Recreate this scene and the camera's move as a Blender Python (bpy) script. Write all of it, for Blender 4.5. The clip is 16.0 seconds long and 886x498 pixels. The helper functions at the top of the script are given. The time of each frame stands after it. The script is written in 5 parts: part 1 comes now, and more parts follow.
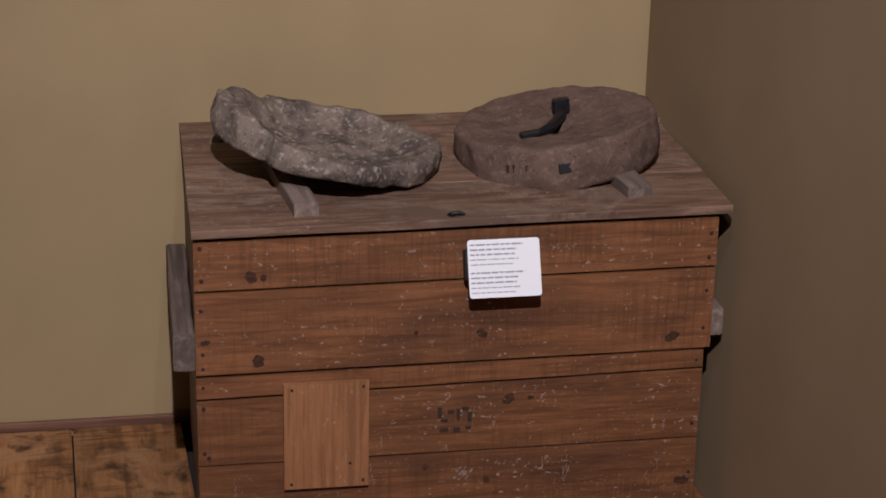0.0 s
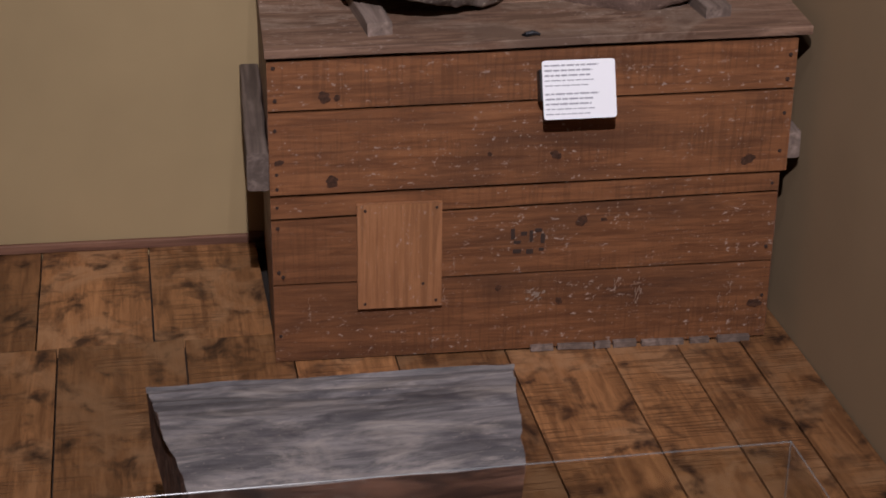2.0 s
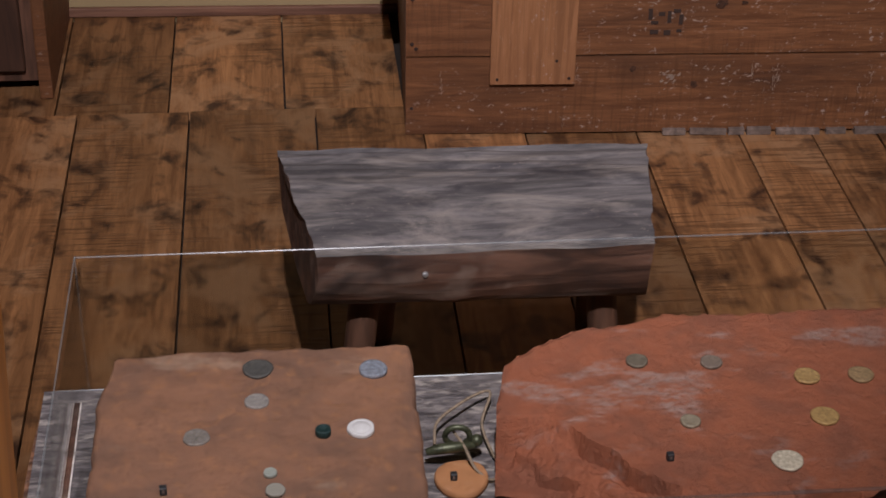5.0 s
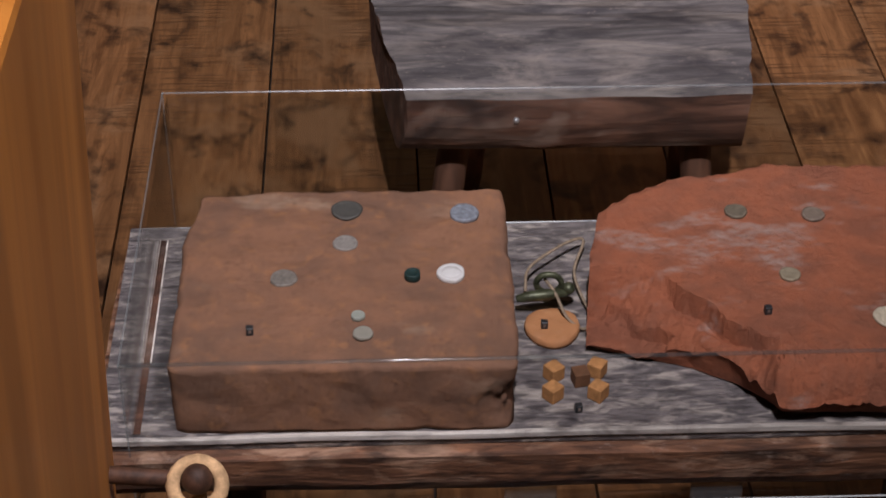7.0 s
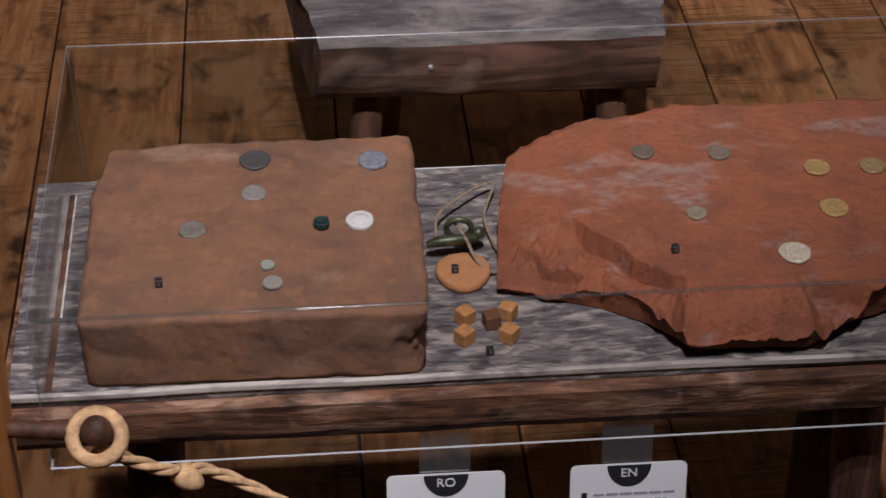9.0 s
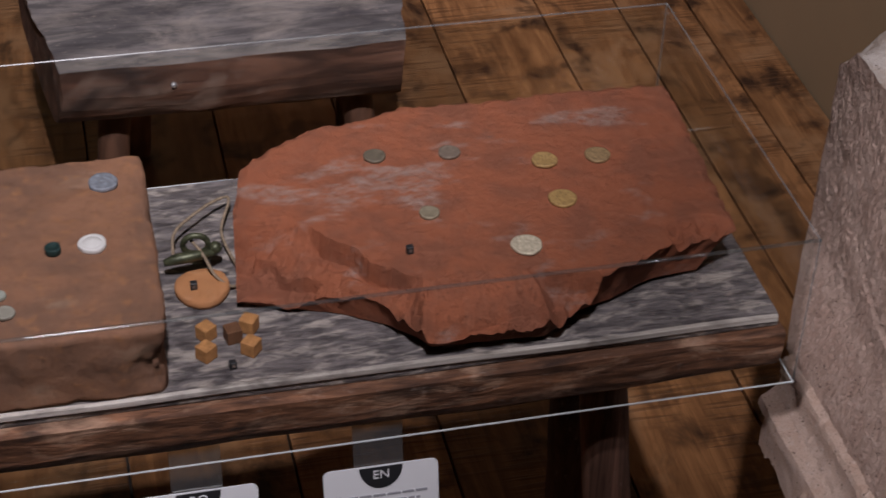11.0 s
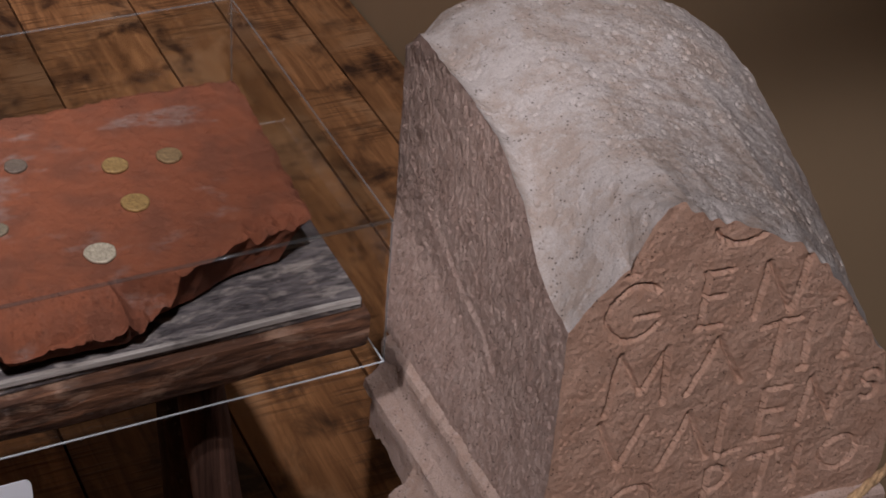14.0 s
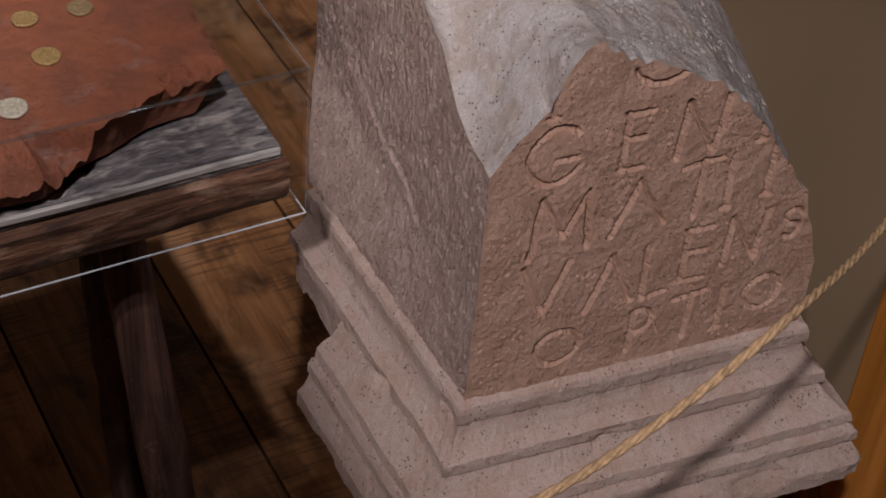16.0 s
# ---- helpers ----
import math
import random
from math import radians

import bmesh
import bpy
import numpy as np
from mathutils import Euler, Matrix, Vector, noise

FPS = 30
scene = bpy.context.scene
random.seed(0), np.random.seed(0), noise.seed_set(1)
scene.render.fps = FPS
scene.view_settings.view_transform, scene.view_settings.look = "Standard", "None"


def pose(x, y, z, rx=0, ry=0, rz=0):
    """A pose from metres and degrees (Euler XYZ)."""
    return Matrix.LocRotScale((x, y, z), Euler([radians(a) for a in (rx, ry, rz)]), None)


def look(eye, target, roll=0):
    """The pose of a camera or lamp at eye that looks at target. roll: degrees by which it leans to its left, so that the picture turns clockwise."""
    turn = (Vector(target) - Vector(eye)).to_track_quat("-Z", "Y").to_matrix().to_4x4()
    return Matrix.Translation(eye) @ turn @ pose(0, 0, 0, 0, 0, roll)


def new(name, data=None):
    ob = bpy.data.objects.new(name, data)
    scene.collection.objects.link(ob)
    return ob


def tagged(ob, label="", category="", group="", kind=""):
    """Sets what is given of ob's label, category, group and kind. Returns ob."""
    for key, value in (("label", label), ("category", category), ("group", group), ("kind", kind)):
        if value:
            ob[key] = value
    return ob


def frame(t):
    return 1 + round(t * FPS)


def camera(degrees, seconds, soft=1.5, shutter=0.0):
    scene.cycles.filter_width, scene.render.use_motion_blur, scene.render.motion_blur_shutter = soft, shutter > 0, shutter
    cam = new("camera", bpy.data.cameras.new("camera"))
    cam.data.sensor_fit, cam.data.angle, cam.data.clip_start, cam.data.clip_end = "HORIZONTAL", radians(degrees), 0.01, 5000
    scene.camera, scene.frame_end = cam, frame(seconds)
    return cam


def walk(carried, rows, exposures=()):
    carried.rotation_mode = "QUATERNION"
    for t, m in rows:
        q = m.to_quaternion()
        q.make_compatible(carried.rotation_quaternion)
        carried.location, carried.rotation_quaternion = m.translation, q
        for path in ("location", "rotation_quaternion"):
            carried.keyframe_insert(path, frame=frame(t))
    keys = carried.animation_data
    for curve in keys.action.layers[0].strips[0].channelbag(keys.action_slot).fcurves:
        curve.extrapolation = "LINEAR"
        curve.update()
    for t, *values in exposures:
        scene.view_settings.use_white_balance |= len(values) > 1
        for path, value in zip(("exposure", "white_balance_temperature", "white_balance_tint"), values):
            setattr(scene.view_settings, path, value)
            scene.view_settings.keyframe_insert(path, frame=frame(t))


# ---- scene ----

# ---------------------------------------------------------------- camera
cam = camera(27.94, 16.0, soft=1.6, shutter=0.3)
# seconds, eye x y z, yaw (to the left), pitch (up), roll
ROWS = [
    (0.0, -0.0289, -0.0201, 1.7268, -12.718, -19.109, 1.231),
    (0.5, -0.0244, -0.0183, 1.7308, -12.328, -20.492, 0.855),
    (1.0, -0.0183, -0.0126, 1.7281, -11.882, -21.952, 0.718),
    (1.5, -0.0205, -0.0118, 1.7233, -11.368, -23.540, 0.728),
    (2.0, -0.0275, -0.0118, 1.7173, -10.281, -24.799, 0.656),
    (2.5, -0.0335, -0.0166, 1.7127, -9.150, -25.702, 0.571),
    (3.0, -0.0351, -0.0170, 1.7061, -8.166, -26.713, 0.388),
    (3.5, -0.0354, -0.0143, 1.6991, -7.565, -27.933, 0.440),
    (4.0, -0.0357, -0.0136, 1.6987, -7.369, -29.443, 0.605),
    (4.2, -0.0353, -0.0127, 1.6979, -7.160, -29.984, 0.688),
    (6.3, -0.0459, 0.0195, 1.6771, -3.570, -34.594, 0.882),
    (6.5, -0.0447, 0.0203, 1.6757, -3.260, -35.171, 0.678),
    (7.0, -0.0428, 0.0267, 1.6661, -2.699, -36.602, 0.562),
    (7.5, -0.0429, 0.0285, 1.6648, -2.619, -37.985, 0.350),
    (8.0, -0.0389, 0.0270, 1.6629, -2.685, -38.174, 0.533),
    (8.2, -0.0382, 0.0265, 1.6631, -3.060, -38.263, 0.623),
    (10.3, -0.0049, 0.0153, 1.6708, -11.186, -37.932, 1.615),
    (10.5, -0.0038, 0.0153, 1.6708, -12.150, -37.872, 1.828),
    (11.0, 0.0073, 0.0099, 1.6702, -14.354, -37.711, 2.110),
    (11.5, 0.0179, 0.0026, 1.6722, -17.474, -37.661, 2.721),
    (12.0, 0.0291, 0.0008, 1.6729, -20.753, -37.320, 3.402),
    (12.5, 0.0394, 0.0009, 1.6759, -23.537, -36.962, 3.945),
    (13.0, 0.0477, -0.0000, 1.6770, -25.810, -36.477, 4.512),
    (13.5, 0.0564, -0.0039, 1.6748, -27.072, -36.403, 4.829),
    (14.0, 0.0642, -0.0073, 1.6704, -28.287, -37.139, 4.943),
    (14.5, 0.0690, -0.0055, 1.6670, -29.865, -38.167, 5.399),
    (15.0, 0.0729, -0.0056, 1.6621, -30.621, -39.431, 5.432),
    (15.5, 0.0759, -0.0092, 1.6572, -30.953, -40.424, 5.418),
    (16.0, 0.0773, -0.0129, 1.6540, -31.356, -41.311, 5.459),
]


def eye_pose(x, y, z, yaw, pitch, roll):
    return pose(x, y, z) @ pose(0, 0, 0, 90 + pitch, 0, yaw) @ pose(0, 0, 0, 0, 0, roll)


walk(cam, [(t, eye_pose(*row)) for t, *row in ROWS], [(0.0, -0.08), (2.5, 0.02), (4.0, -0.02), (8.0, 0.06), (11.0, -0.04), (14.0, -0.04), (16.0, -0.02)])

# ---------------------------------------------------------------- world and lamps
world = bpy.data.worlds.new("world")
scene.world = world
world.use_nodes = True
world.node_tree.nodes["Background"].inputs["Color"].default_value = (0.5, 0.5, 0.5, 1)
world.node_tree.nodes["Background"].inputs["Strength"].default_value = 0.02


def spot(name, eye, target, watts, degrees, radius, colour, blend=0.6):
    data = bpy.data.lights.new(name, "SPOT")
    data.energy, data.spot_size, data.spot_blend, data.shadow_soft_size, data.color = watts, radians(degrees), blend, radius, colour
    ob = new(name, data)
    ob.matrix_world = look(eye, target)
    return ob


LAMP = (1.0, 0.945, 1.03)
spot("gallery_spot", (-0.05, -0.35, 3.35), (0.58, 3.12, 0.52), 670, 53, 0.03, LAMP, 1.0)
spot("gallery_spot", (-0.85, -0.8, 3.3), (0.93, 0.95, 0.56), 352, 14, 0.045, LAMP, 0.6)
spot("gallery_spot", (0.35, 1.2, 3.35), (0.70, 3.45, 0.80), 62, 48, 0.03, LAMP, 0.9)
spot("gallery_spot", (-0.02, -0.20, 3.35), (-0.01, 1.03, 0.82), 203, 22.5, 0.026, LAMP, 1.0)
spot("gallery_spot", (0.62, 0.08, 3.35), (-0.26, 0.66, 1.05), 170, 24, 0.03, LAMP, 0.9)

# ---------------------------------------------------------------- materials


def mat_base(name):
    m = bpy.data.materials.new(name)
    m.use_nodes = True
    nt = m.node_tree
    return m, nt, nt.nodes["Principled BSDF"]


def node(nt, kind, **kw):
    n = nt.nodes.new(kind)
    for k, v in kw.items():
        n.inputs[k.replace("_", " ")].default_value = v
    return n


def ramp(nt, src, stops):
    r = nt.nodes.new("ShaderNodeValToRGB")
    e = r.color_ramp.elements
    while len(e) < len(stops):
        e.new(0.5)
    for el, (p, c) in zip(e, stops):
        el.position = p
        el.color = (*c, 1) if len(c) == 3 else c
    nt.links.new(src, r.inputs["Fac"])
    return r.outputs["Color"]


def grey(v):
    return (v, v, v)


def mixc(nt, fac, a, b, mode="MIX"):
    m = nt.nodes.new("ShaderNodeMix")
    m.data_type, m.blend_type = "RGBA", mode
    for sock, val in ((m.inputs["Factor"], fac), (m.inputs["A"], a), (m.inputs["B"], b)):
        if isinstance(val, bpy.types.NodeSocket):
            nt.links.new(val, sock)
        else:
            sock.default_value = val if not isinstance(val, tuple) else (*val, 1)[:4]
    return m.outputs["Result"]


def coords(nt, scale=(1, 1, 1), shift=True):
    """Object coordinates, moved by a random amount for each object, and stretched."""
    tc = nt.nodes.new("ShaderNodeTexCoord")
    vec = tc.outputs["Object"]
    if shift:
        info = nt.nodes.new("ShaderNodeObjectInfo")
        mul = nt.nodes.new("ShaderNodeVectorMath")
        mul.operation = "MULTIPLY_ADD"
        nt.links.new(info.outputs["Random"], mul.inputs[0])
        mul.inputs[1].default_value = (37.1, 51.7, 23.3)
        nt.links.new(vec, mul.inputs[2])
        vec = mul.outputs[0]
    mp = nt.nodes.new("ShaderNodeMapping")
    mp.inputs["Scale"].default_value = scale
    nt.links.new(vec, mp.inputs["Vector"])
    return mp.outputs["Vector"]


def noise_tex(nt, vec, scale, detail=6.0, rough=0.6, distort=0.0):
    n = node(nt, "ShaderNodeTexNoise", Scale=scale, Detail=detail, Roughness=rough, Distortion=distort)
    nt.links.new(vec, n.inputs["Vector"])
    return n.outputs["Fac"]


def bump(nt, bsdf, height, strength, distance, chain=None):
    b = node(nt, "ShaderNodeBump", Strength=strength, Distance=distance)
    nt.links.new(height, b.inputs["Height"])
    if chain is not None:
        nt.links.new(chain, b.inputs["Normal"])
    nt.links.new(b.outputs["Normal"], bsdf.inputs["Normal"])
    return b.outputs["Normal"]


def wood(name, dark, light, axis="x", grain=60.0, stain=(0.05, 0.03, 0.02), stain_amount=0.5, stain_scale=5.0,
         rough=0.55, saw=0.0, fleck=0.0, vary=0.25, relief=0.5, stretch=0.45, pale=None, pale_scale=9.0, blur=5, run=0.05, stain_from=0.50, band=0.7):
    """Sawn wood: stretched grain along one axis, blotches, dark marks, saw lines and pale scuffs."""
    m, nt, bsdf = mat_base(name)

    def along(k):
        return {"x": (k, 1, 1), "y": (1, k, 1), "z": (1, 1, k)}[axis]

    v = coords(nt, along(run))
    g = noise_tex(nt, v, grain, 6, 0.7, 1.0)
    wide = noise_tex(nt, v, grain * 0.25, 4, 0.6, 2.5)
    col = ramp(nt, g, [(0.36, dark), (0.62, light)])
    mid = tuple(a * 0.55 + b * 0.12 for a, b in zip(dark, light))
    col = mixc(nt, ramp(nt, wide, [(0.47, grey(0.0)), (0.60, grey(band))]), col, mid)
    v2 = coords(nt, along(stretch))
    if pale is not None:
        pl = noise_tex(nt, v2, pale_scale, 6, 0.68, 0.6)
        col = mixc(nt, ramp(nt, pl, [(0.50, grey(0.0)), (0.62, grey(0.85))]), col, pale)
    blot = noise_tex(nt, v2, stain_scale, blur, 0.58, 0.4)
    col = mixc(nt, ramp(nt, blot, [(stain_from, grey(0.0)), (stain_from + 0.18, grey(stain_amount))]), col, stain)
    info = nt.nodes.new("ShaderNodeObjectInfo")
    hsv = nt.nodes.new("ShaderNodeHueSaturation")
    span = node(nt, "ShaderNodeMapRange")
    span.inputs["To Min"].default_value, span.inputs["To Max"].default_value = 1 - vary, 1 + vary
    nt.links.new(info.outputs["Random"], span.inputs["Value"])
    nt.links.new(span.outputs["Result"], hsv.inputs["Value"])
    nt.links.new(col, hsv.inputs["Color"])
    col = hsv.outputs["Color"]
    if fleck:
        v3 = coords(nt, along(0.7))
        fl = noise_tex(nt, v3, 90, 3, 0.8)
        patch = noise_tex(nt, v3, 7, 2, 0.5)
        fm = mixc(nt, 1.0, ramp(nt, fl, [(0.61, grey(0)), (0.68, grey(1))]), ramp(nt, patch, [(0.42, grey(0.1)), (0.58, grey(1))]), "MULTIPLY")
        fm = mixc(nt, 1.0, fm, grey(fleck), "MULTIPLY")
        col = mixc(nt, fm, col, (0.45, 0.36, 0.31))
    bsdf.inputs["Roughness"].default_value = rough
    bsdf.inputs["Specular IOR Level"].default_value = 0.35
    n1 = bump(nt, bsdf, g, relief, 0.0016)
    n1 = bump(nt, bsdf, blot, relief * 0.5, 0.003, n1)
    if saw:
        v4 = coords(nt, {"x": (1, 0.05, 0.05), "y": (0.05, 1, 0.05), "z": (0.05, 0.05, 1)}[axis])
        s = noise_tex(nt, v4, 150, 2, 0.5)
        where = noise_tex(nt, v2, 4.5, 2, 0.5)
        sm = mixc(nt, 1.0, ramp(nt, s, [(0.5, grey(0)), (0.6, grey(1))]), ramp(nt, where, [(0.47, grey(0)), (0.58, grey(1))]), "MULTIPLY")
        dk = mixc(nt, 1.0, sm, grey(0.55 * min(1.0, saw)), "MULTIPLY")
        col = mixc(nt, dk, col, tuple(c * 0.5 for c in dark))
        bump(nt, bsdf, sm, saw * 0.6, 0.0015, n1)
    nt.links.new(col, bsdf.inputs["Base Color"])
    return m


def stone(name, base, tint, speck, rough=0.9, scale=1.0, relief=0.8, tint_amount=0.7, speck_amount=0.6, dist=0.003, lime=None, pit_shade=0.0, lime_at=()):
    m, nt, bsdf = mat_base(name)
    v = coords(nt, (scale,) * 3, False)
    big = noise_tex(nt, v, 7, 5, 0.65, 0.3)
    mid = noise_tex(nt, v, 38, 6, 0.7)
    fine = noise_tex(nt, v, 170, 4, 0.7)
    col = mixc(nt, ramp(nt, big, [(0.42, grey(0)), (0.60, grey(tint_amount))]), base, tint)
    col = mixc(nt, ramp(nt, mid, [(0.53, grey(0)), (0.68, grey(speck_amount))]), col, speck)
    col = mixc(nt, ramp(nt, fine, [(0.32, grey(0.5)), (0.50, grey(0.0))]), col, tuple(c * 0.45 for c in base))
    if lime is not None:
        v2 = coords(nt, (scale * 0.45, scale, scale), False)
        where = noise_tex(nt, v2, 9, 3, 0.55)
        for lx, ly, rx, ry in lime_at:
            tc = nt.nodes.new("ShaderNodeTexCoord")
            mp = nt.nodes.new("ShaderNodeMapping")
            mp.vector_type = "TEXTURE"
            mp.inputs["Location"].default_value = (lx, ly, 0)
            mp.inputs["Scale"].default_value = (rx, ry, 9)
            ball = nt.nodes.new("ShaderNodeTexGradient")
            ball.gradient_type = "SPHERICAL"
            nt.links.new(tc.outputs["Object"], mp.inputs["Vector"])
            nt.links.new(mp.outputs["Vector"], ball.inputs["Vector"])
            add = nt.nodes.new("ShaderNodeMath")
            add.operation = "MULTIPLY_ADD"
            add.inputs[1].default_value = 0.26
            nt.links.new(ball.outputs["Fac"], add.inputs[0])
            nt.links.new(where, add.inputs[2])
            where = add.outputs[0]
        flakes = noise_tex(nt, v2, 45, 8, 0.8)
        lm = mixc(nt, 1.0, ramp(nt, where, [(0.60, grey(0)), (0.69, grey(1))]), ramp(nt, flakes, [(0.40, grey(0)), (0.62, grey(0.6))]), "MULTIPLY")
        col = mixc(nt, lm, col, lime)
    # Flat dark dots: the shade in small holes, put into the base colour.
    if pit_shade:
        pit = node(nt, "ShaderNodeTexVoronoi", Scale=70.0)
        nt.links.new(v, pit.inputs["Vector"])
        sparse = noise_tex(nt, v, 22, 2, 0.5)
        pm = mixc(nt, 1.0, ramp(nt, pit.outputs["Distance"], [(0.16, grey(pit_shade)), (0.32, grey(0))]), ramp(nt, sparse, [(0.53, grey(0)), (0.60, grey(1))]), "MULTIPLY")
        col = mixc(nt, pm, col, tuple(c * 0.25 for c in tint))
    nt.links.new(col, bsdf.inputs["Base Color"])
    bsdf.inputs["Roughness"].default_value = rough
    bsdf.inputs["Specular IOR Level"].default_value = 0.25
    n1 = bump(nt, bsdf, mid, relief, dist)
    bump(nt, bsdf, fine, relief * 0.8, dist * 0.5, n1)
    return m


def paint(name, colour, rough=0.85, mottle=0.08):
    m, nt, bsdf = mat_base(name)
    v = coords(nt, (1, 1, 1), False)
    big = noise_tex(nt, v, 1.6, 4, 0.6)
    fine = noise_tex(nt, v, 120, 3, 0.6)
    col = mixc(nt, ramp(nt, big, [(0.35, grey(0)), (0.7, grey(1))]), colour, tuple(c * (1 - mottle * 2) for c in colour))
    nt.links.new(col, bsdf.inputs["Base Color"])
    bsdf.inputs["Roughness"].default_value = rough
    bsdf.inputs["Specular IOR Level"].default_value = 0.2
    bump(nt, bsdf, fine, 0.15, 0.001)
    return m


def plain(name, colour, rough=0.6, metal=0.0, spec=0.5, mottle=0.0, mscale=60):
    m, nt, bsdf = mat_base(name)
    bsdf.inputs["Base Color"].default_value = (*colour, 1)
    bsdf.inputs["Roughness"].default_value = rough
    bsdf.inputs["Metallic"].default_value = metal
    bsdf.inputs["Specular IOR Level"].default_value = spec
    if mottle:
        v = coords(nt)
        n = noise_tex(nt, v, mscale, 5, 0.7)
        col = mixc(nt, ramp(nt, n, [(0.35, grey(0)), (0.65, grey(1))]), tuple(c * (1 - mottle) for c in colour), tuple(min(1, c * (1 + mottle)) for c in colour))
        nt.links.new(col, bsdf.inputs["Base Color"])
        bump(nt, bsdf, n, 0.4, 0.0006)
    return m


def acrylic(name, edge=False, body_share=0.38, rough=0.25):
    m, nt, bsdf = mat_base(name)
    out = nt.nodes["Material Output"]
    nt.nodes.remove(bsdf)
    clear = nt.nodes.new("ShaderNodeBsdfTransparent")
    clear.inputs["Color"].default_value = (0.97, 0.975, 0.97, 1) if not edge else (0.8, 0.82, 0.82, 1)
    gloss = node(nt, "ShaderNodeBsdfGlossy", Roughness=0.03 if not edge else rough)
    facing = node(nt, "ShaderNodeLayerWeight", Blend=0.5)
    power = nt.nodes.new("ShaderNodeMath")
    power.operation = "POWER"
    power.inputs[1].default_value = 5.0
    nt.links.new(facing.outputs["Facing"], power.inputs[0])
    fres = nt.nodes.new("ShaderNodeMath")
    fres.operation = "MULTIPLY_ADD"
    fres.inputs[1].default_value, fres.inputs[2].default_value = 0.9, 0.022
    nt.links.new(power.outputs[0], fres.inputs[0])
    mix = nt.nodes.new("ShaderNodeMixShader")
    nt.links.new(fres.outputs[0], mix.inputs[0])
    nt.links.new(clear.outputs[0], mix.inputs[1])
    nt.links.new(gloss.outputs[0], mix.inputs[2])
    last = mix
    if edge:
        body = node(nt, "ShaderNodeBsdfDiffuse", Color=(0.75, 0.77, 0.78, 1))
        last = nt.nodes.new("ShaderNodeMixShader")
        last.inputs[0].default_value = body_share
        nt.links.new(mix.outputs[0], last.inputs[1])
        nt.links.new(body.outputs[0], last.inputs[2])
    nt.links.new(last.outputs[0], out.inputs["Surface"])
    return m


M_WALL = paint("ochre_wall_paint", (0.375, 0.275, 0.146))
# Wall paint darkened for the east wall; its weaker light is in the colour.
M_WALL_R = paint("shaded_wall_paint", (0.305, 0.215, 0.126))
M_CEIL = paint("ceiling_paint", (0.25, 0.22, 0.19))
M_FLOOR = wood("floor_plank_wood", (0.175, 0.075, 0.029), (0.36, 0.168, 0.067), "y", 48, (0.022, 0.010, 0.007), 0.9, 15.0, 0.5, 1.0, 0.0, 0.30, 0.8, 0.8, (0.33, 0.175, 0.083), 6.0, 4.0, 0.08, 0.51, band=0.45)
M_SUB = plain("dark_gap", (0.02, 0.013, 0.009), 0.9)
M_SKIRT = wood("skirting_wood", (0.12, 0.055, 0.035), (0.22, 0.11, 0.07), "x", 60)
M_CRATE = wood("crate_wood", (0.122, 0.046, 0.018), (0.225, 0.092, 0.037), "x", 75, (0.050, 0.023, 0.013), 0.6, 7.0, 0.6, 0.5, 0.6, 0.16, 0.8, 0.35, None, 9.0, 6, 0.07, band=0.3)
M_CRATE_SIDE = wood("crate_side_wood", (0.10, 0.045, 0.028), (0.18, 0.085, 0.055), "y", 48, (0.05, 0.026, 0.018), 0.5, 5.0)
M_LID = wood("weathered_lid_wood", (0.125, 0.068, 0.043), (0.26, 0.155, 0.103), "x", 70, (0.075, 0.036, 0.021), 0.75, 8.0, 0.7, 0.2, 0.8, 0.15, 0.8, 0.5, (0.35, 0.255, 0.19), 8.0, 6, 0.09)
M_PATCH = wood("patch_wood", (0.26, 0.112, 0.047), (0.33, 0.15, 0.068), "z", 130, (0.19, 0.08, 0.036), 0.5, 9.0, 0.55, 0.0, 0.5, 0.05)
M_GREYWOOD = wood("grey_weathered_wood", (0.085, 0.078, 0.080), (0.225, 0.20, 0.195), "x", 42, (0.045, 0.040, 0.046), 0.9, 16.0, 0.72, 0.0, 0.3, 0.1, 1.2, 0.4, (0.29, 0.25, 0.225), 14.0, 6, 0.2)
M_GREYBATTEN = wood("grey_batten_wood", (0.12, 0.085, 0.068), (0.26, 0.195, 0.16), "y", 45, (0.07, 0.05, 0.04), 0.5, 8.0, 0.7)
M_BARK = wood("split_log_side", (0.050, 0.022, 0.014), (0.17, 0.080, 0.050), "x", 45, (0.02, 0.012, 0.01), 0.9, 16.0, 0.75, 0.0, 0.15, 0.1, 1.4, 0.45, (0.22, 0.15, 0.115), 14.0, 5, 0.12)
M_BARK_B = wood("bench_log_side", (0.060, 0.026, 0.015), (0.26, 0.120, 0.064), "x", 110, (0.022, 0.011, 0.008), 0.95, 42.0, 0.6, 0.0, 0.25, 0.1, 1.5, 0.4, (0.36, 0.22, 0.145), 34.0, 6, 0.13)
M_LEG = wood("log_leg_bark", (0.045, 0.021, 0.014), (0.18, 0.093, 0.063), "z", 45, (0.018, 0.010, 0.008), 0.8, 24.0, 0.7, 0.0, 0.3, 0.2, 1.3, 0.4)
M_BOARD = wood("silvery_board_wood", (0.085, 0.074, 0.076), (0.24, 0.21, 0.205), "x", 300, (0.040, 0.034, 0.037), 0.85, 115.0, 0.36, 0.0, 0.6, 0.1, 1.3, 0.35, (0.44, 0.385, 0.34), 105.0, 7, 0.16)
M_WORN = wood("worn_pale_wood", (0.45, 0.39, 0.34), (0.75, 0.69, 0.63), "x", 90, (0.13, 0.11, 0.10), 0.9, 45.0, 0.4)
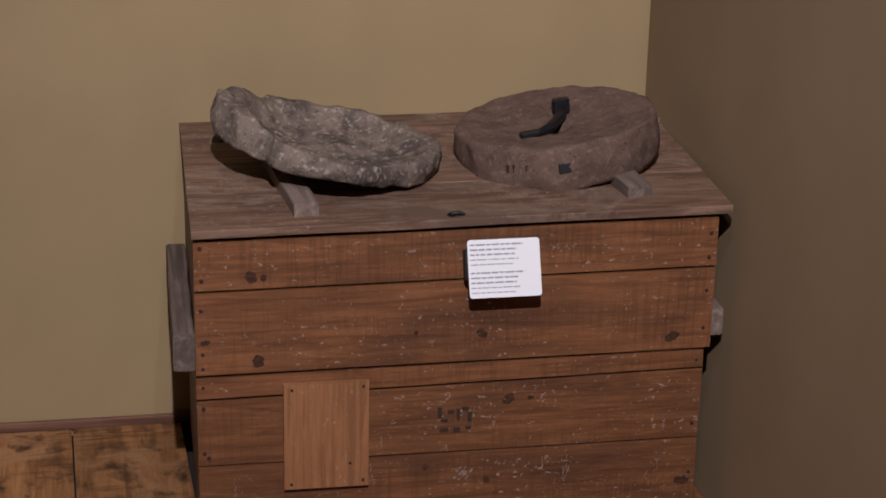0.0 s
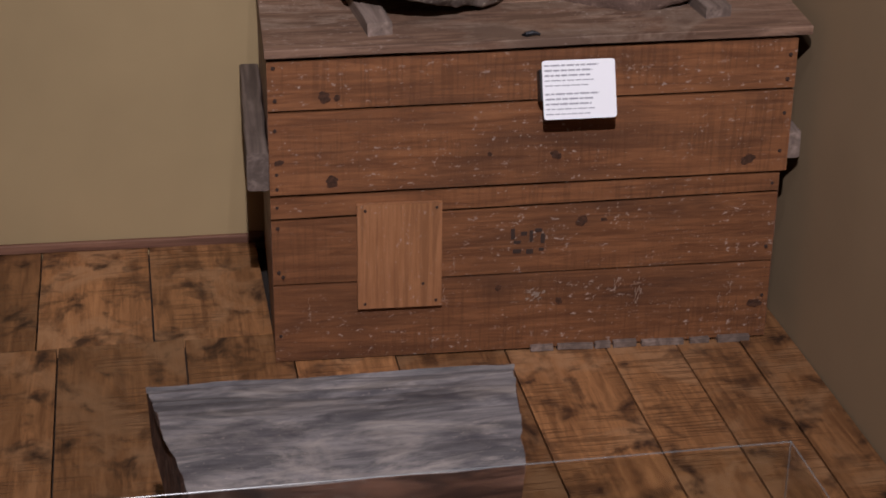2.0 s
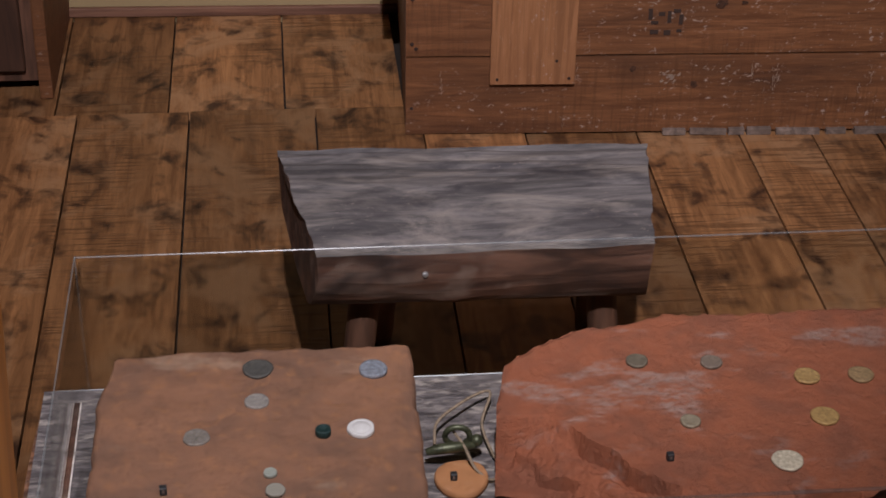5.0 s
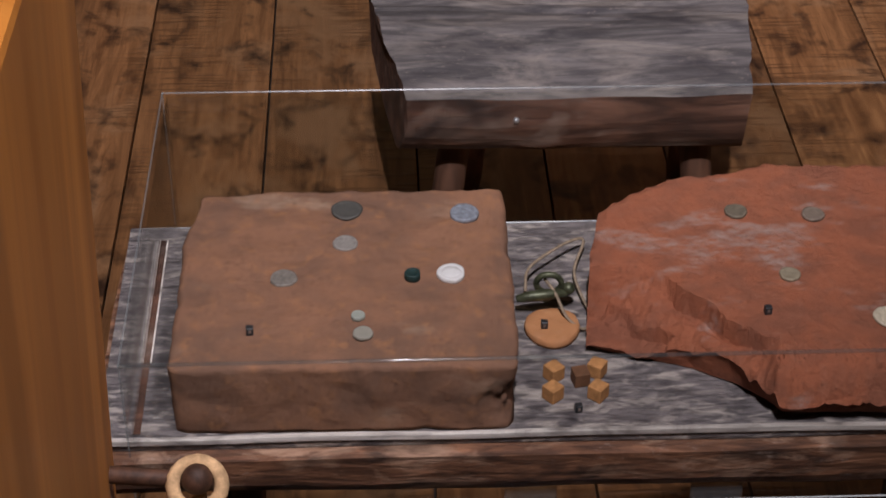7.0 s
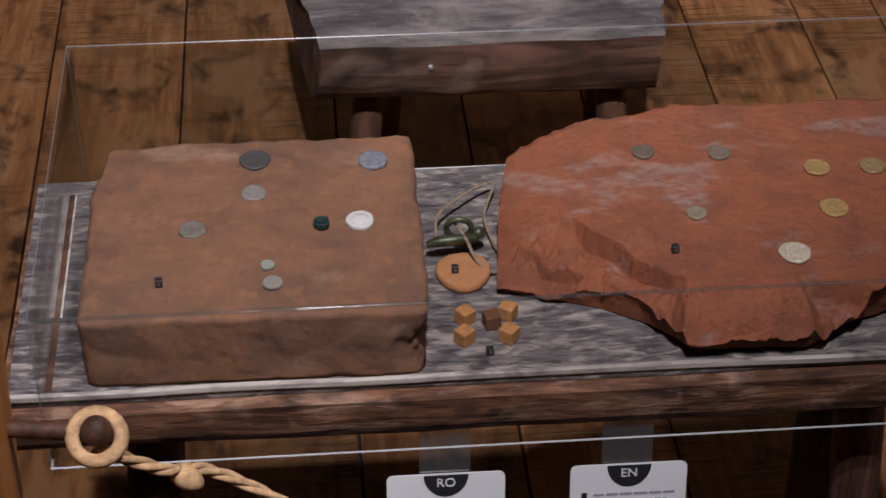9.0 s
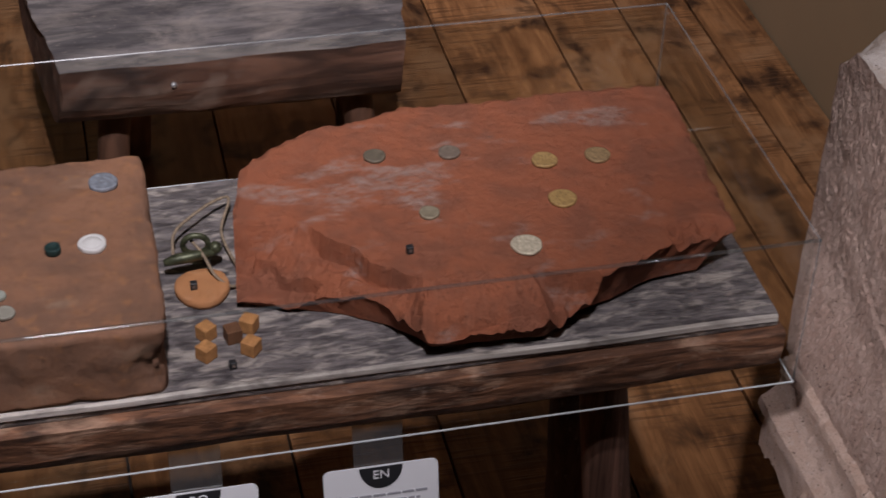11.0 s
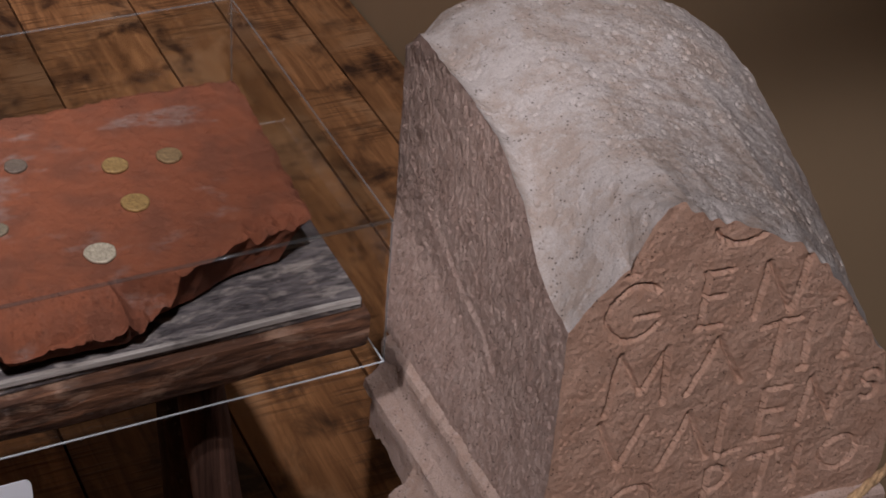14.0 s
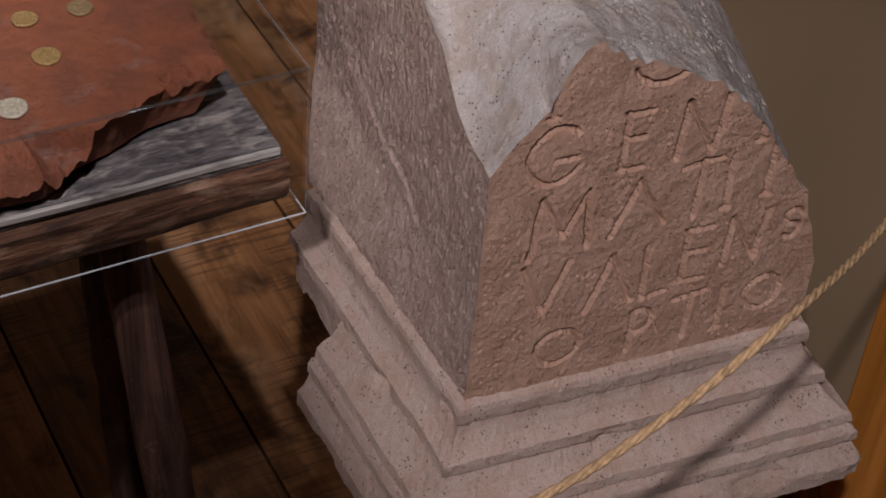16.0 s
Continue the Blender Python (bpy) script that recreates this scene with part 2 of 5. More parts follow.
M_POST = wood("orange_pine", (0.42, 0.145, 0.022), (0.58, 0.225, 0.042), "z", 22, (0.34, 0.11, 0.016), 0.5, 4.0, 0.45, 0.0, 0.0, 0.1, 0.12, 0.1)
M_DARKWOOD = wood("dark_old_wood", (0.06, 0.03, 0.02), (0.16, 0.075, 0.045), "z", 50, (0.03, 0.018, 0.012), 0.5, 4.0)
M_BRICK = stone("worn_clay_brick", (0.245, 0.120, 0.070), (0.170, 0.092, 0.060), (0.32, 0.148, 0.070), 0.85, 2.0, 0.8, 0.95, 0.75, 0.0018, (0.36, 0.25, 0.175), 0.25)
M_TILE = stone("red_terracotta", (0.325, 0.106, 0.053), (0.225, 0.085, 0.050), (0.38, 0.155, 0.092), 0.88, 3.6, 1.0, 0.8, 0.45, 0.0026, (0.37, 0.305, 0.27), 0.5, ((-0.10, 0.03, 0.15, 0.06), (0.11, 0.09, 0.12, 0.016)))
M_ALTAR = stone("pink_limestone", (0.53, 0.325, 0.228), (0.45, 0.258, 0.172), (0.60, 0.40, 0.30), 0.92, 4.0, 0.9, 0.8, 0.6, 0.0024, None, 0.9)
M_ALTAR_SIDE = stone("chiselled_limestone", (0.46, 0.33, 0.27), (0.36, 0.24, 0.19), (0.57, 0.44, 0.375), 0.92, 4.0, 1.0, 0.8, 0.6, 0.0032, None, 0.9)
M_ALTAR_TOP = stone("pale_broken_limestone", (0.49, 0.435, 0.395), (0.40, 0.315, 0.255), (0.57, 0.525, 0.49), 0.92, 3.6, 0.7, 0.85, 0.7, 0.0026, None, 0.9)
M_ALTAR_BASE = stone("pale_pink_limestone", (0.59, 0.435, 0.355), (0.52, 0.35, 0.265), (0.66, 0.53, 0.46), 0.92, 3.6, 1.0, 0.8, 0.6, 0.0032, None, 0.9)
M_QUERN_A = stone("pale_volcanic_stone", (0.25, 0.192, 0.154), (0.085, 0.066, 0.058), (0.52, 0.43, 0.34), 0.93, 1.9, 1.0, 0.9, 0.9, 0.004, None, 0.8)
M_QUERN_B = stone("brown_volcanic_stone", (0.165, 0.105, 0.080), (0.105, 0.066, 0.051), (0.29, 0.20, 0.155), 0.93, 2.2, 0.9, 0.8, 0.7, 0.003, None, 0.8)
M_GREYSTONE = stone("grey_limestone", (0.42, 0.38, 0.34), (0.32, 0.28, 0.25), (0.5, 0.46, 0.42), 0.92, 1.2)
M_SCUFF = plain("pale_scuff", (0.27, 0.195, 0.15), 0.85)
M_IRON = plain("black_iron", (0.022, 0.022, 0.025), 0.5, 0.6, 0.5, 0.4, 90)
M_CARD = plain("white_card", (0.80, 0.80, 0.82), 0.6)
M_INK = plain("grey_print", (0.33, 0.33, 0.36), 0.8)
M_BLACK = plain("black_print", (0.02, 0.02, 0.022), 0.5)
M_PANE = acrylic("clear_acrylic")
M_EDGE = acrylic("acrylic_edge", True, 0.06)
M_EDGE_ROUND = acrylic("acrylic_round_edge", True, 0.02, 0.13)
M_EDGE_LOW = acrylic("acrylic_lower_edge", True, 0.5)
M_TAPE = acrylic("clear_clip", True, 0.03)
M_ROPE = plain("natural_rope", (0.45, 0.285, 0.15), 0.85, 0.0, 0.2, 0.35, 140)
M_NAIL = plain("rusty_nail", (0.045, 0.025, 0.018), 0.7, 0.3)
M_KNOT = plain("wood_knot", (0.055, 0.024, 0.013), 0.65, 0.0, 0.3, 0.5, 120)
M_BURN = plain("brand_mark", (0.035, 0.018, 0.012), 0.8)

# ---------------------------------------------------------------- mesh helpers


def part(name, bm, material, parent=None, label="", smooth=False):
    """Links a bmesh as one mesh object, under a thing or a part."""
    me = bpy.data.meshes.new(name)
    bmesh.ops.recalc_face_normals(bm, faces=bm.faces)
    bm.to_mesh(me)
    bm.free()
    for mt in material if isinstance(material, (list, tuple)) else [material]:
        me.materials.append(mt)
    if smooth:
        me.shade_smooth()
    ob = new(name, me)
    if parent is not None:
        ob.parent = parent
    if label:
        tagged(ob, label)
    return ob


def empty(name, m, label, category, group="", kind=""):
    ob = new(name)
    ob.empty_display_size = 0.05
    ob.matrix_world = m
    return tagged(ob, label, category, group, kind)


def box_bm(x0, x1, y0, y1, z0, z1, bevel=0.0, segs=1, bm=None):
    bm = bm or bmesh.new()
    r = bmesh.ops.create_cube(bm, size=1.0)
    for v in r["verts"]:
        v.co = Vector((x0 + (v.co.x + 0.5) * (x1 - x0), y0 + (v.co.y + 0.5) * (y1 - y0), z0 + (v.co.z + 0.5) * (z1 - z0)))
    if bevel:
        edges = list({e for v in r["verts"] for e in v.link_edges})
        bmesh.ops.bevel(bm, geom=edges, offset=bevel, segments=segs, affect="EDGES", profile=0.6)
    return bm


def plank_bm(x0, x1, y0, y1, z0, z1, axis="x", cuts=24, wob=0.002, seed=0.0, bevel=0.003):
    """A plank cut along its length, with slightly uneven, worn edges."""
    bm = box_bm(x0, x1, y0, y1, z0, z1)
    n = "xyz".index(axis)
    lo, hi = (x0, y0, z0)[n], (x1, y1, z1)[n]
    if bevel:
        edges = [e for e in bm.edges if abs((e.verts[0].co - e.verts[1].co)[n]) > 1e-6]
        bmesh.ops.bevel(bm, geom=edges, offset=bevel, segments=2, affect="EDGES", profile=0.6)
    for i in range(1, cuts):
        co = Vector((0, 0, 0))
        co[n] = lo + (hi - lo) * i / cuts
        no = Vector((0, 0, 0))
        no[n] = 1
        bmesh.ops.bisect_plane(bm, geom=bm.verts[:] + bm.edges[:] + bm.faces[:], plane_co=co, plane_no=no)
    for v in bm.verts:
        q = v.co * 9 + Vector((seed, seed * 1.7, seed * 0.3))
        v.co += noise.noise_vector(q) * wob
    return bm


def fbm(p, octaves=4):
    s, a, f = 0.0, 0.5, 1.0
    for _ in range(octaves):
        s += a * noise.noise(p * f)
        a, f = a * 0.5, f * 2.03
    return s


def outline_radius(points, cx, cy):
    """A function from an angle to the radius of the polygon, seen from its inside."""
    pts = [(px - cx, py - cy) for px, py in points]

    def radius(a):
        dx, dy = math.cos(a), math.sin(a)
        best = 0.0
        for (x0, y0), (x1, y1) in zip(pts, pts[1:] + pts[:1]):
            ex, ey = x1 - x0, y1 - y0
            den = dx * ey - dy * ex
            if abs(den) < 1e-9:
                continue
            t = (x0 * ey - y0 * ex) / den
            s = (x0 * dy - y0 * dx) / den
            if t > 0 and -1e-6 <= s <= 1 + 1e-6:
                best = max(best, t)
        return best
    return radius


def disc_slab(radius, top, bottom, rings=40, spokes=160, side=6, bulge=0.0, rough=0.0, freq=40.0, hole=0.0, under=0.0):
    """A slab of any outline: radius(angle), top(x, y), bottom(x, y), with rough sides. hole: inner radius as a share."""
    bm = bmesh.new()
    angs = [2 * math.pi * k / spokes for k in range(spokes)]
    rad = [radius(a) for a in angs]
    rows = []
    shares = [hole + (1 - hole) * (i / rings) ** 0.8 for i in range(rings + 1)]
    for i, s in enumerate(shares):
        if i == 0 and hole == 0:
            continue
        row = []
        for a, r in zip(angs, rad):
            x, y = math.cos(a) * r * s, math.sin(a) * r * s
            row.append((x, y, top(x, y)))
        rows.append(row)
    outer = rows[-1]
    for i in range(1, side + 1):
        f = i / side
        row = []
        for (x, y, zt) in outer:
            zb = bottom(x, y)
            k = 1 + bulge * math.sin(math.pi * f) - (under(x, y) if callable(under) else under) * f ** 0.7
            row.append((x * k, y * k, zt + (zb - zt) * f))
        rows.append(row)
    if hole:
        rows.append([(x, y, bottom(x, y)) for x, y, _ in rows[0]])
    verts = []
    for row in rows:
        line = []
        for (x, y, z) in row:
            p = Vector((x, y, z))
            if rough:
                p += noise.noise_vector(p * freq) * rough + noise.noise_vector(p * freq * 2.7) * rough * 0.45
            line.append(bm.verts.new(p))
        verts.append(line)
    for a, b in zip(verts, verts[1:]):
        for k in range(spokes):
            j = (k + 1) % spokes
            bm.faces.new((a[k], a[j], b[j], b[k]))
    if hole:
        a, b = verts[-1], verts[0]
        for k in range(spokes):
            j = (k + 1) % spokes
            bm.faces.new((a[k], a[j], b[j], b[k]))
    else:
        c = bm.verts.new((0, 0, top(0, 0)))
        for k in range(spokes):
            bm.faces.new((verts[0][(k + 1) % spokes], verts[0][k], c))
        bm.faces.new(verts[-1])
    return bm


def tube_bm(path, radius, sides=10, bm=None, closed=False):
    """A round bar along a list of points; radius may be a number or a list."""
    bm = bm or bmesh.new()
    path = [Vector(p) for p in path]
    rr = radius if isinstance(radius, list) else [radius] * len(path)
    up, rings = Vector((0.13, 0.21, 1)), []
    for i, p in enumerate(path):
        a = path[i - 1] if i or closed else p
        b = path[(i + 1) % len(path)] if i + 1 < len(path) or closed else p
        d = (b - a).normalized()
        s = d.cross(up).normalized()
        w = s.cross(d)
        rings.append([bm.verts.new(p + (s * math.cos(2 * math.pi * k / sides) + w * math.sin(2 * math.pi * k / sides)) * rr[i]) for k in range(sides)])
    pairs = list(zip(rings, rings[1:])) + ([(rings[-1], rings[0])] if closed else [])
    for a, b in pairs:
        for k in range(sides):
            bm.faces.new((a[k], a[(k + 1) % sides], b[(k + 1) % sides], b[k]))
    if not closed:
        bm.faces.new(rings[0])
        bm.faces.new(rings[-1])
    return bm


def spline(points, steps):
    """A smooth line through points (Catmull-Rom)."""
    p = [Vector(q) for q in points]
    p = [2 * p[0] - p[1]] + p + [2 * p[-1] - p[-2]]
    out = []
    for i in range(1, len(p) - 2):
        for k in range(steps):
            t = k / steps
            a, b, c, d = p[i - 1:i + 3]
            out.append(0.5 * ((2 * b) + (c - a) * t + (2 * a - 5 * b + 4 * c - d) * t * t + (3 * b - a - 3 * c + d) * t ** 3))
    return out + [p[-2]]


def card_bm(w, h, t, r, steps=5):
    """A card with round corners in the xz plane, its face at y = 0, thickness towards +y."""
    bm = bmesh.new()
    pts = []
    for cx, cz, a0 in ((w / 2 - r, h / 2 - r, 0), (-w / 2 + r, h / 2 - r, 90), (-w / 2 + r, -h / 2 + r, 180), (w / 2 - r, -h / 2 + r, 270)):
        for k in range(steps + 1):
            a = radians(a0 + 90 * k / steps)
            pts.append((cx + r * math.cos(a), cz + r * math.sin(a)))
    f = [bm.verts.new((x, 0, z)) for x, z in pts]
    b = [bm.verts.new((x, t, z)) for x, z in pts]
    bm.faces.new(f)
    bm.faces.new(b)
    for i in range(len(pts)):
        j = (i + 1) % len(pts)
        bm.faces.new((f[i], f[j], b[j], b[i]))
    return bm


def lettering(text, size, material, name, parent, m):
    """Real writing as a thin mesh from the built-in font; it lies in its own xy plane."""
    cu = bpy.data.curves.new(name, "FONT")
    cu.body, cu.size, cu.extrude, cu.align_x, cu.align_y = text, size, 0.0002, "CENTER", "CENTER"
    tmp = bpy.data.objects.new(name, cu)
    me = bpy.data.meshes.new_from_object(tmp)
    bpy.data.objects.remove(tmp)
    me.materials.clear()
    me.materials.append(material)
    ob = new(name, me)
    ob.parent = parent
    ob.matrix_local = m
    return ob


# ---------------------------------------------------------------- room
# back wall y 3.77 (slightly skewed), right wall x 1.28, floor of sawn planks
X0, X1, Y0, Y1, H = -3.0, 1.278, -2.4, 3.765, 3.5


def structure(name, bm, material, label):
    return tagged(part(name, bm, material), label, name.split("_")[0], kind="structure")


back = structure("wall_north", box_bm(X0 - 0.2, X1 + 0.35, 0, 0.2, -0.1, H), M_WALL, "ochre yellow painted plaster wall behind the chest")
back.matrix_world = pose(0, Y1, 0, 0, 0, -1.6)
structure("wall_east", box_bm(X1, X1 + 0.2, Y0 - 0.2, Y1 - 0.045, -0.1, H), M_WALL_R, "olive brown plaster wall beside the altar, shade put into its paint")
structure("wall_west", box_bm(X0 - 0.2, X0, Y0 - 0.2, Y1 + 0.08, -0.1, H), M_WALL, "ochre painted plaster wall")
structure("wall_south", box_bm(X0, X1, Y0 - 0.2, Y0, -0.1, H), M_WALL, "ochre painted plaster wall")
structure("ceiling", box_bm(X0 - 0.2, X1 + 0.2, Y0 - 0.2, Y1 + 0.2, H, H + 0.15), M_CEIL, "dark painted gallery ceiling")
floor = structure("floor", box_bm(X0 - 0.1, X1 + 0.1, Y0 - 0.1, Y1 + 0.15, -0.12, -0.022), M_SUB, "honey brown sawn plank floor with burnt dark marks")
skirt = structure("baseboard", plank_bm(X0, X1 + 0.03, -0.012, 0.0, 0.0, 0.022, "x", 20, 0.0015), M_SKIRT, "thin brown wooden strip along the wall foot")
skirt.matrix_world = pose(0, Y1 - 0.001, 0, 0, 0, -1.6)


def floor_plank(x0, x1, y0, y1, z, seed):
    g = 0.0017
    bm = plank_bm(x0 + g, x1 - g, y0 + g, y1 - g, -0.03, z, "y", 5, 0.0010, seed, 0.0016)
    ob = part("plank", bm, M_FLOOR, floor)
    return ob


random.seed(4)
SEAMS = [-2.96, -2.73, -2.5, -2.27, -2.05, -1.82, -1.6, -1.37, -1.14, -0.91, -0.68, -0.453, -0.226, 0.03, 0.245, 0.45, 0.676, 0.883, 1.031, 1.165, 1.276]
for i, (a, b) in enumerate(zip(SEAMS, SEAMS[1:])):
    z = random.uniform(-0.002, 0.0015)
    cut = random.uniform(0.2, 0.9) if not 0.6 < a < 1.3 else 0.35
    end = 3.285 if a < 0.2 else Y1 - 0.02
    floor_plank(a, b, Y0 + 0.01, cut, z, i * 3.1)
    floor_plank(a, b, cut, end, z + random.uniform(-0.001, 0.001), i * 5.7 + 1)
BACK = [-2.8, -2.57, -2.34, -2.11, -1.88, -1.65, -1.42, -1.19, -0.96, -0.73, -0.5, -0.27, -0.031, 0.215]
for i, (a, b) in enumerate(zip(BACK, BACK[1:])):
    floor_plank(a, b, 3.285, Y1 + 0.02 - 0.028 * a, random.uniform(-0.002, 0.001), i * 2.3 + 40)

# ---------------------------------------------------------------- chest with a lid
CH = pose(0.2075, 3.1533, 0, 0, 0, -2.64)
CW, CD = 1.025, 0.585
chest = empty("wooden_chest", CH, "old reddish brown plank chest with a weathered lid against the wall", "chest")
# front boards: bottom and top edge at the left and right end
FRONT = [(0.003, 0.172, 0.178), (0.172, 0.312, 0.332), (0.312, 0.362, 0.374), (0.364, 0.536, 0.549), (0.538, 0.638, 0.655)]
LOWS = [(0.0, 0.004), (0.171, 0.177), (0.314, 0.333), (0.3645, 0.3755), (0.537, 0.550)]
for i, ((lo, hl, hr), (ll, lr)) in enumerate(zip(FRONT, LOWS)):
    bm = plank_bm(0, CW - (0.012 if i < 3 else 0.0), 0, 0.022, 0, 1, "x", 30, 0.0014, i * 7.0, 0.0025)
    for v in bm.verts:
        f = v.co.x / CW
        a, b = ll + (lr - ll) * f + 0.0022, hl + (hr - hl) * f - 0.0026
        v.co.z = a + v.co.z * (b - a)
        v.co.y += (0.004 if i < 3 else 0.0) + 0.0015 * math.sin(i * 2.1)
    part("front_board", bm, M_CRATE, chest)
# lower edge splintered under the right half
bm = bmesh.new()
rng = random.Random(3)
x = 0.52
while x < 0.97:
    w = rng.uniform(0.03, 0.1)
    plank = plank_bm(x, x + w, -0.006, 0.02, -0.001, rng.uniform(0.008, 0.013), "x", 4, 0.003, x * 30, 0.001)
    me = bpy.data.meshes.new("tmp")
    plank.to_mesh(me)
    plank.free()
    bm.from_mesh(me)
    bpy.data.meshes.remove(me)
    x += w + rng.uniform(0.004, 0.02)
part("splintered_edge", bm, M_GREYBATTEN, chest, "broken grey splinters along the lower edge")
for sx in (0.0, CW - 0.02):
    for i in range(3):
        part("side_board", plank_bm(sx, sx + 0.018, 0.03, CD, 0.005 + i * 0.212, 0.213 + i * 0.212, "y", 12, 0.0015, i + sx * 9, 0.002), M_CRATE_SIDE, chest)
part("back_board", box_bm(0.02, CW - 0.02, CD - 0.02, CD, 0.005, 0.66, 0.002), M_CRATE_SIDE, chest)
part("base_board", box_bm(0.02, CW - 0.02, 0.03, CD - 0.02, 0.02, 0.04, 0.002), M_CRATE_SIDE, chest)
# side battens used as handles
part("side_batten", plank_bm(-0.044, -0.002, 0.015, 0.54, 0.372, 0.452, "y", 14, 0.003, 3.3, 0.006), M_GREYBATTEN, chest, "grey weathered batten along the side")
part("side_batten", plank_bm(CW + 0.002, CW + 0.03, 0.02, 0.54, 0.395, 0.455, "y", 14, 0.002, 8.3, 0.006), M_GREYBATTEN, chest, "brown batten along the side")
# lid of two boards, rising a little to the rear
for n, (ya, yb) in enumerate(((-0.007, 0.196), (0.1975, 0.352), (0.3535, 0.50))):
    lid = part("lid_board", plank_bm(-0.004, CW + 0.024, ya, yb, 0.0, 0.017, "x", 30, 0.0013, 2.0 + n * 3, 0.0022), M_LID, chest, "scuffed grey brown lid board")
    lid.matrix_local = pose(0, 0, 0.646, 3.2, -0.85, 0)
rail = part("hinge_rail", plank_bm(-0.004, CW + 0.024, 0.505, 0.605, 0.004, 0.03, "x", 20, 0.0015, 12.0, 0.004), M_LID, chest, "reddish rear lid rail")
rail.matrix_local = pose(0, 0, 0.646, 3.2, -0.85, 0)
# square repair board with four nails
patch = part("patch_board", plank_bm(0.166, 0.334, -0.011, 0.002, 0.119, 0.343, "z", 8, 0.001, 5.0, 0.002), M_PATCH, chest, "lighter orange square repair board")
for px, pz in ((0.182, 0.332), (0.322, 0.334), (0.18, 0.13), (0.322, 0.132), (0.296, 0.17)):
    bm = bmesh.new()
    bmesh.ops.create_cone(bm, cap_ends=True, segments=10, radius1=0.0034, radius2=0.0028, depth=0.003, matrix=pose(px, -0.0115, pz, 90))
    part("nail", bm, M_NAIL, patch)


def knot(px, pz, r, squash=0.75, off=0.0):
    bm = disc_slab(lambda a: r * (1 + 0.22 * math.sin(a * 2 + px * 40) + 0.12 * math.sin(a * 5 + pz * 30)), lambda x, y: 0.0, lambda x, y: -0.003, 4, 20, 1, 0, 0.0006, 300)
    ob = part("knot", bm, M_KNOT, chest)
    ob.matrix_local = pose(px, -0.0012 + off, pz, 90) @ Matrix.Diagonal((1, squash, 1, 1))


for px, pz, r in ((0.107, 0.565, 0.013), (0.131, 0.563, 0.007), (0.119, 0.392, 0.014), (0.557, 0.430, 0.011), (0.944, 0.405, 0.014),
                  (0.426, 0.437, 0.005), (0.018, 0.435, 0.008)):
    knot(px, pz, r)
for px, pz, r in ((0.615, 0.285, 0.012), (0.45, 0.145, 0.007), (0.575, 0.11, 0.008), (0.985, 0.083, 0.013), (0.66, 0.286, 0.005)):
    knot(px, pz, r, 0.8, 0.0035)
for px, pz in ((0.012, 0.625), (0.014, 0.560), (0.012, 0.50), (0.013, 0.41), (0.013, 0.38), (0.012, 0.34), (0.012, 0.295), (0.012, 0.2), (0.02, 0.19),
               (1.012, 0.62), (1.01, 0.57), (1.01, 0.5), (1.008, 0.42), (1.0, 0.35), (1.0, 0.21), (1.0, 0.1), (0.012, 0.06)):
    bm = bmesh.new()
    low = 0.0035 if pz < 0.36 else 0.0
    bmesh.ops.create_cone(bm, cap_ends=True, segments=8, radius1=0.0042, radius2=0.003, depth=0.003, matrix=pose(px, low - 0.0006, pz, 90))
    part("nail", bm, M_NAIL, chest)
# pale flecks and scratches over the front
rng = random.Random(21)
fl_v, fl_f = [], []


def fleck(px, pz, w, h, turn):
    y = -0.0014 if pz > 0.366 else 0.0021
    n = 6
    c, s = math.cos(turn), math.sin(turn)
    base = len(fl_v)
    for q in range(n):
        a = 2 * math.pi * q / n
        r = rng.uniform(0.6, 1.2)
        dx, dz = math.cos(a) * w * r, math.sin(a) * h * r
        fl_v.append((px + dx * c - dz * s, y, pz + dx * s + dz * c))
    fl_f.append(tuple(range(base, base + n)))


for _ in range(230):
    cx, cz = rng.choice(((0.35, 0.45, ), (0.62, 0.43), (0.82, 0.45), (0.72, 0.57), (0.25, 0.55), (0.55, 0.28), (0.85, 0.25), (0.75, 0.1), (0.95, 0.1)))
    fleck(min(max(rng.gauss(cx, 0.12), 0.01), 1.0), min(max(rng.gauss(cz, 0.05), 0.02), 0.63), rng.uniform(0.0008, 0.0032), rng.uniform(0.0004, 0.0012), rng.uniform(-0.4, 0.9))
for _ in range(40):
    fleck(rng.gauss(0.525, 0.012), rng.gauss(0.125, 0.008), rng.uniform(0.002, 0.006), rng.uniform(0.0006, 0.002), rng.uniform(0.2, 0.9))
for px, pz in ((0.69, 0.145), (0.74, 0.125), (0.735, 0.14), (0.93, 0.13), (0.91, 0.11), (0.07, 0.12), (0.34, 0.13), (0.36, 0.2), (0.735, 0.11)):
    for _ in range(7):
        fleck(px + rng.gauss(0, 0.002), pz + rng.gauss(0, 0.012), rng.uniform(0.002, 0.007), 0.0006, 1.45 + rng.gauss(0, 0.12))
me = bpy.data.meshes.new("scuffing")
me.from_pydata(fl_v, [], fl_f)
me.materials.append(M_SCUFF)
flecks = new("scuffing", me)
flecks.parent = chest
tagged(flecks, "pale scuffs and paint flecks", kind="stuff")
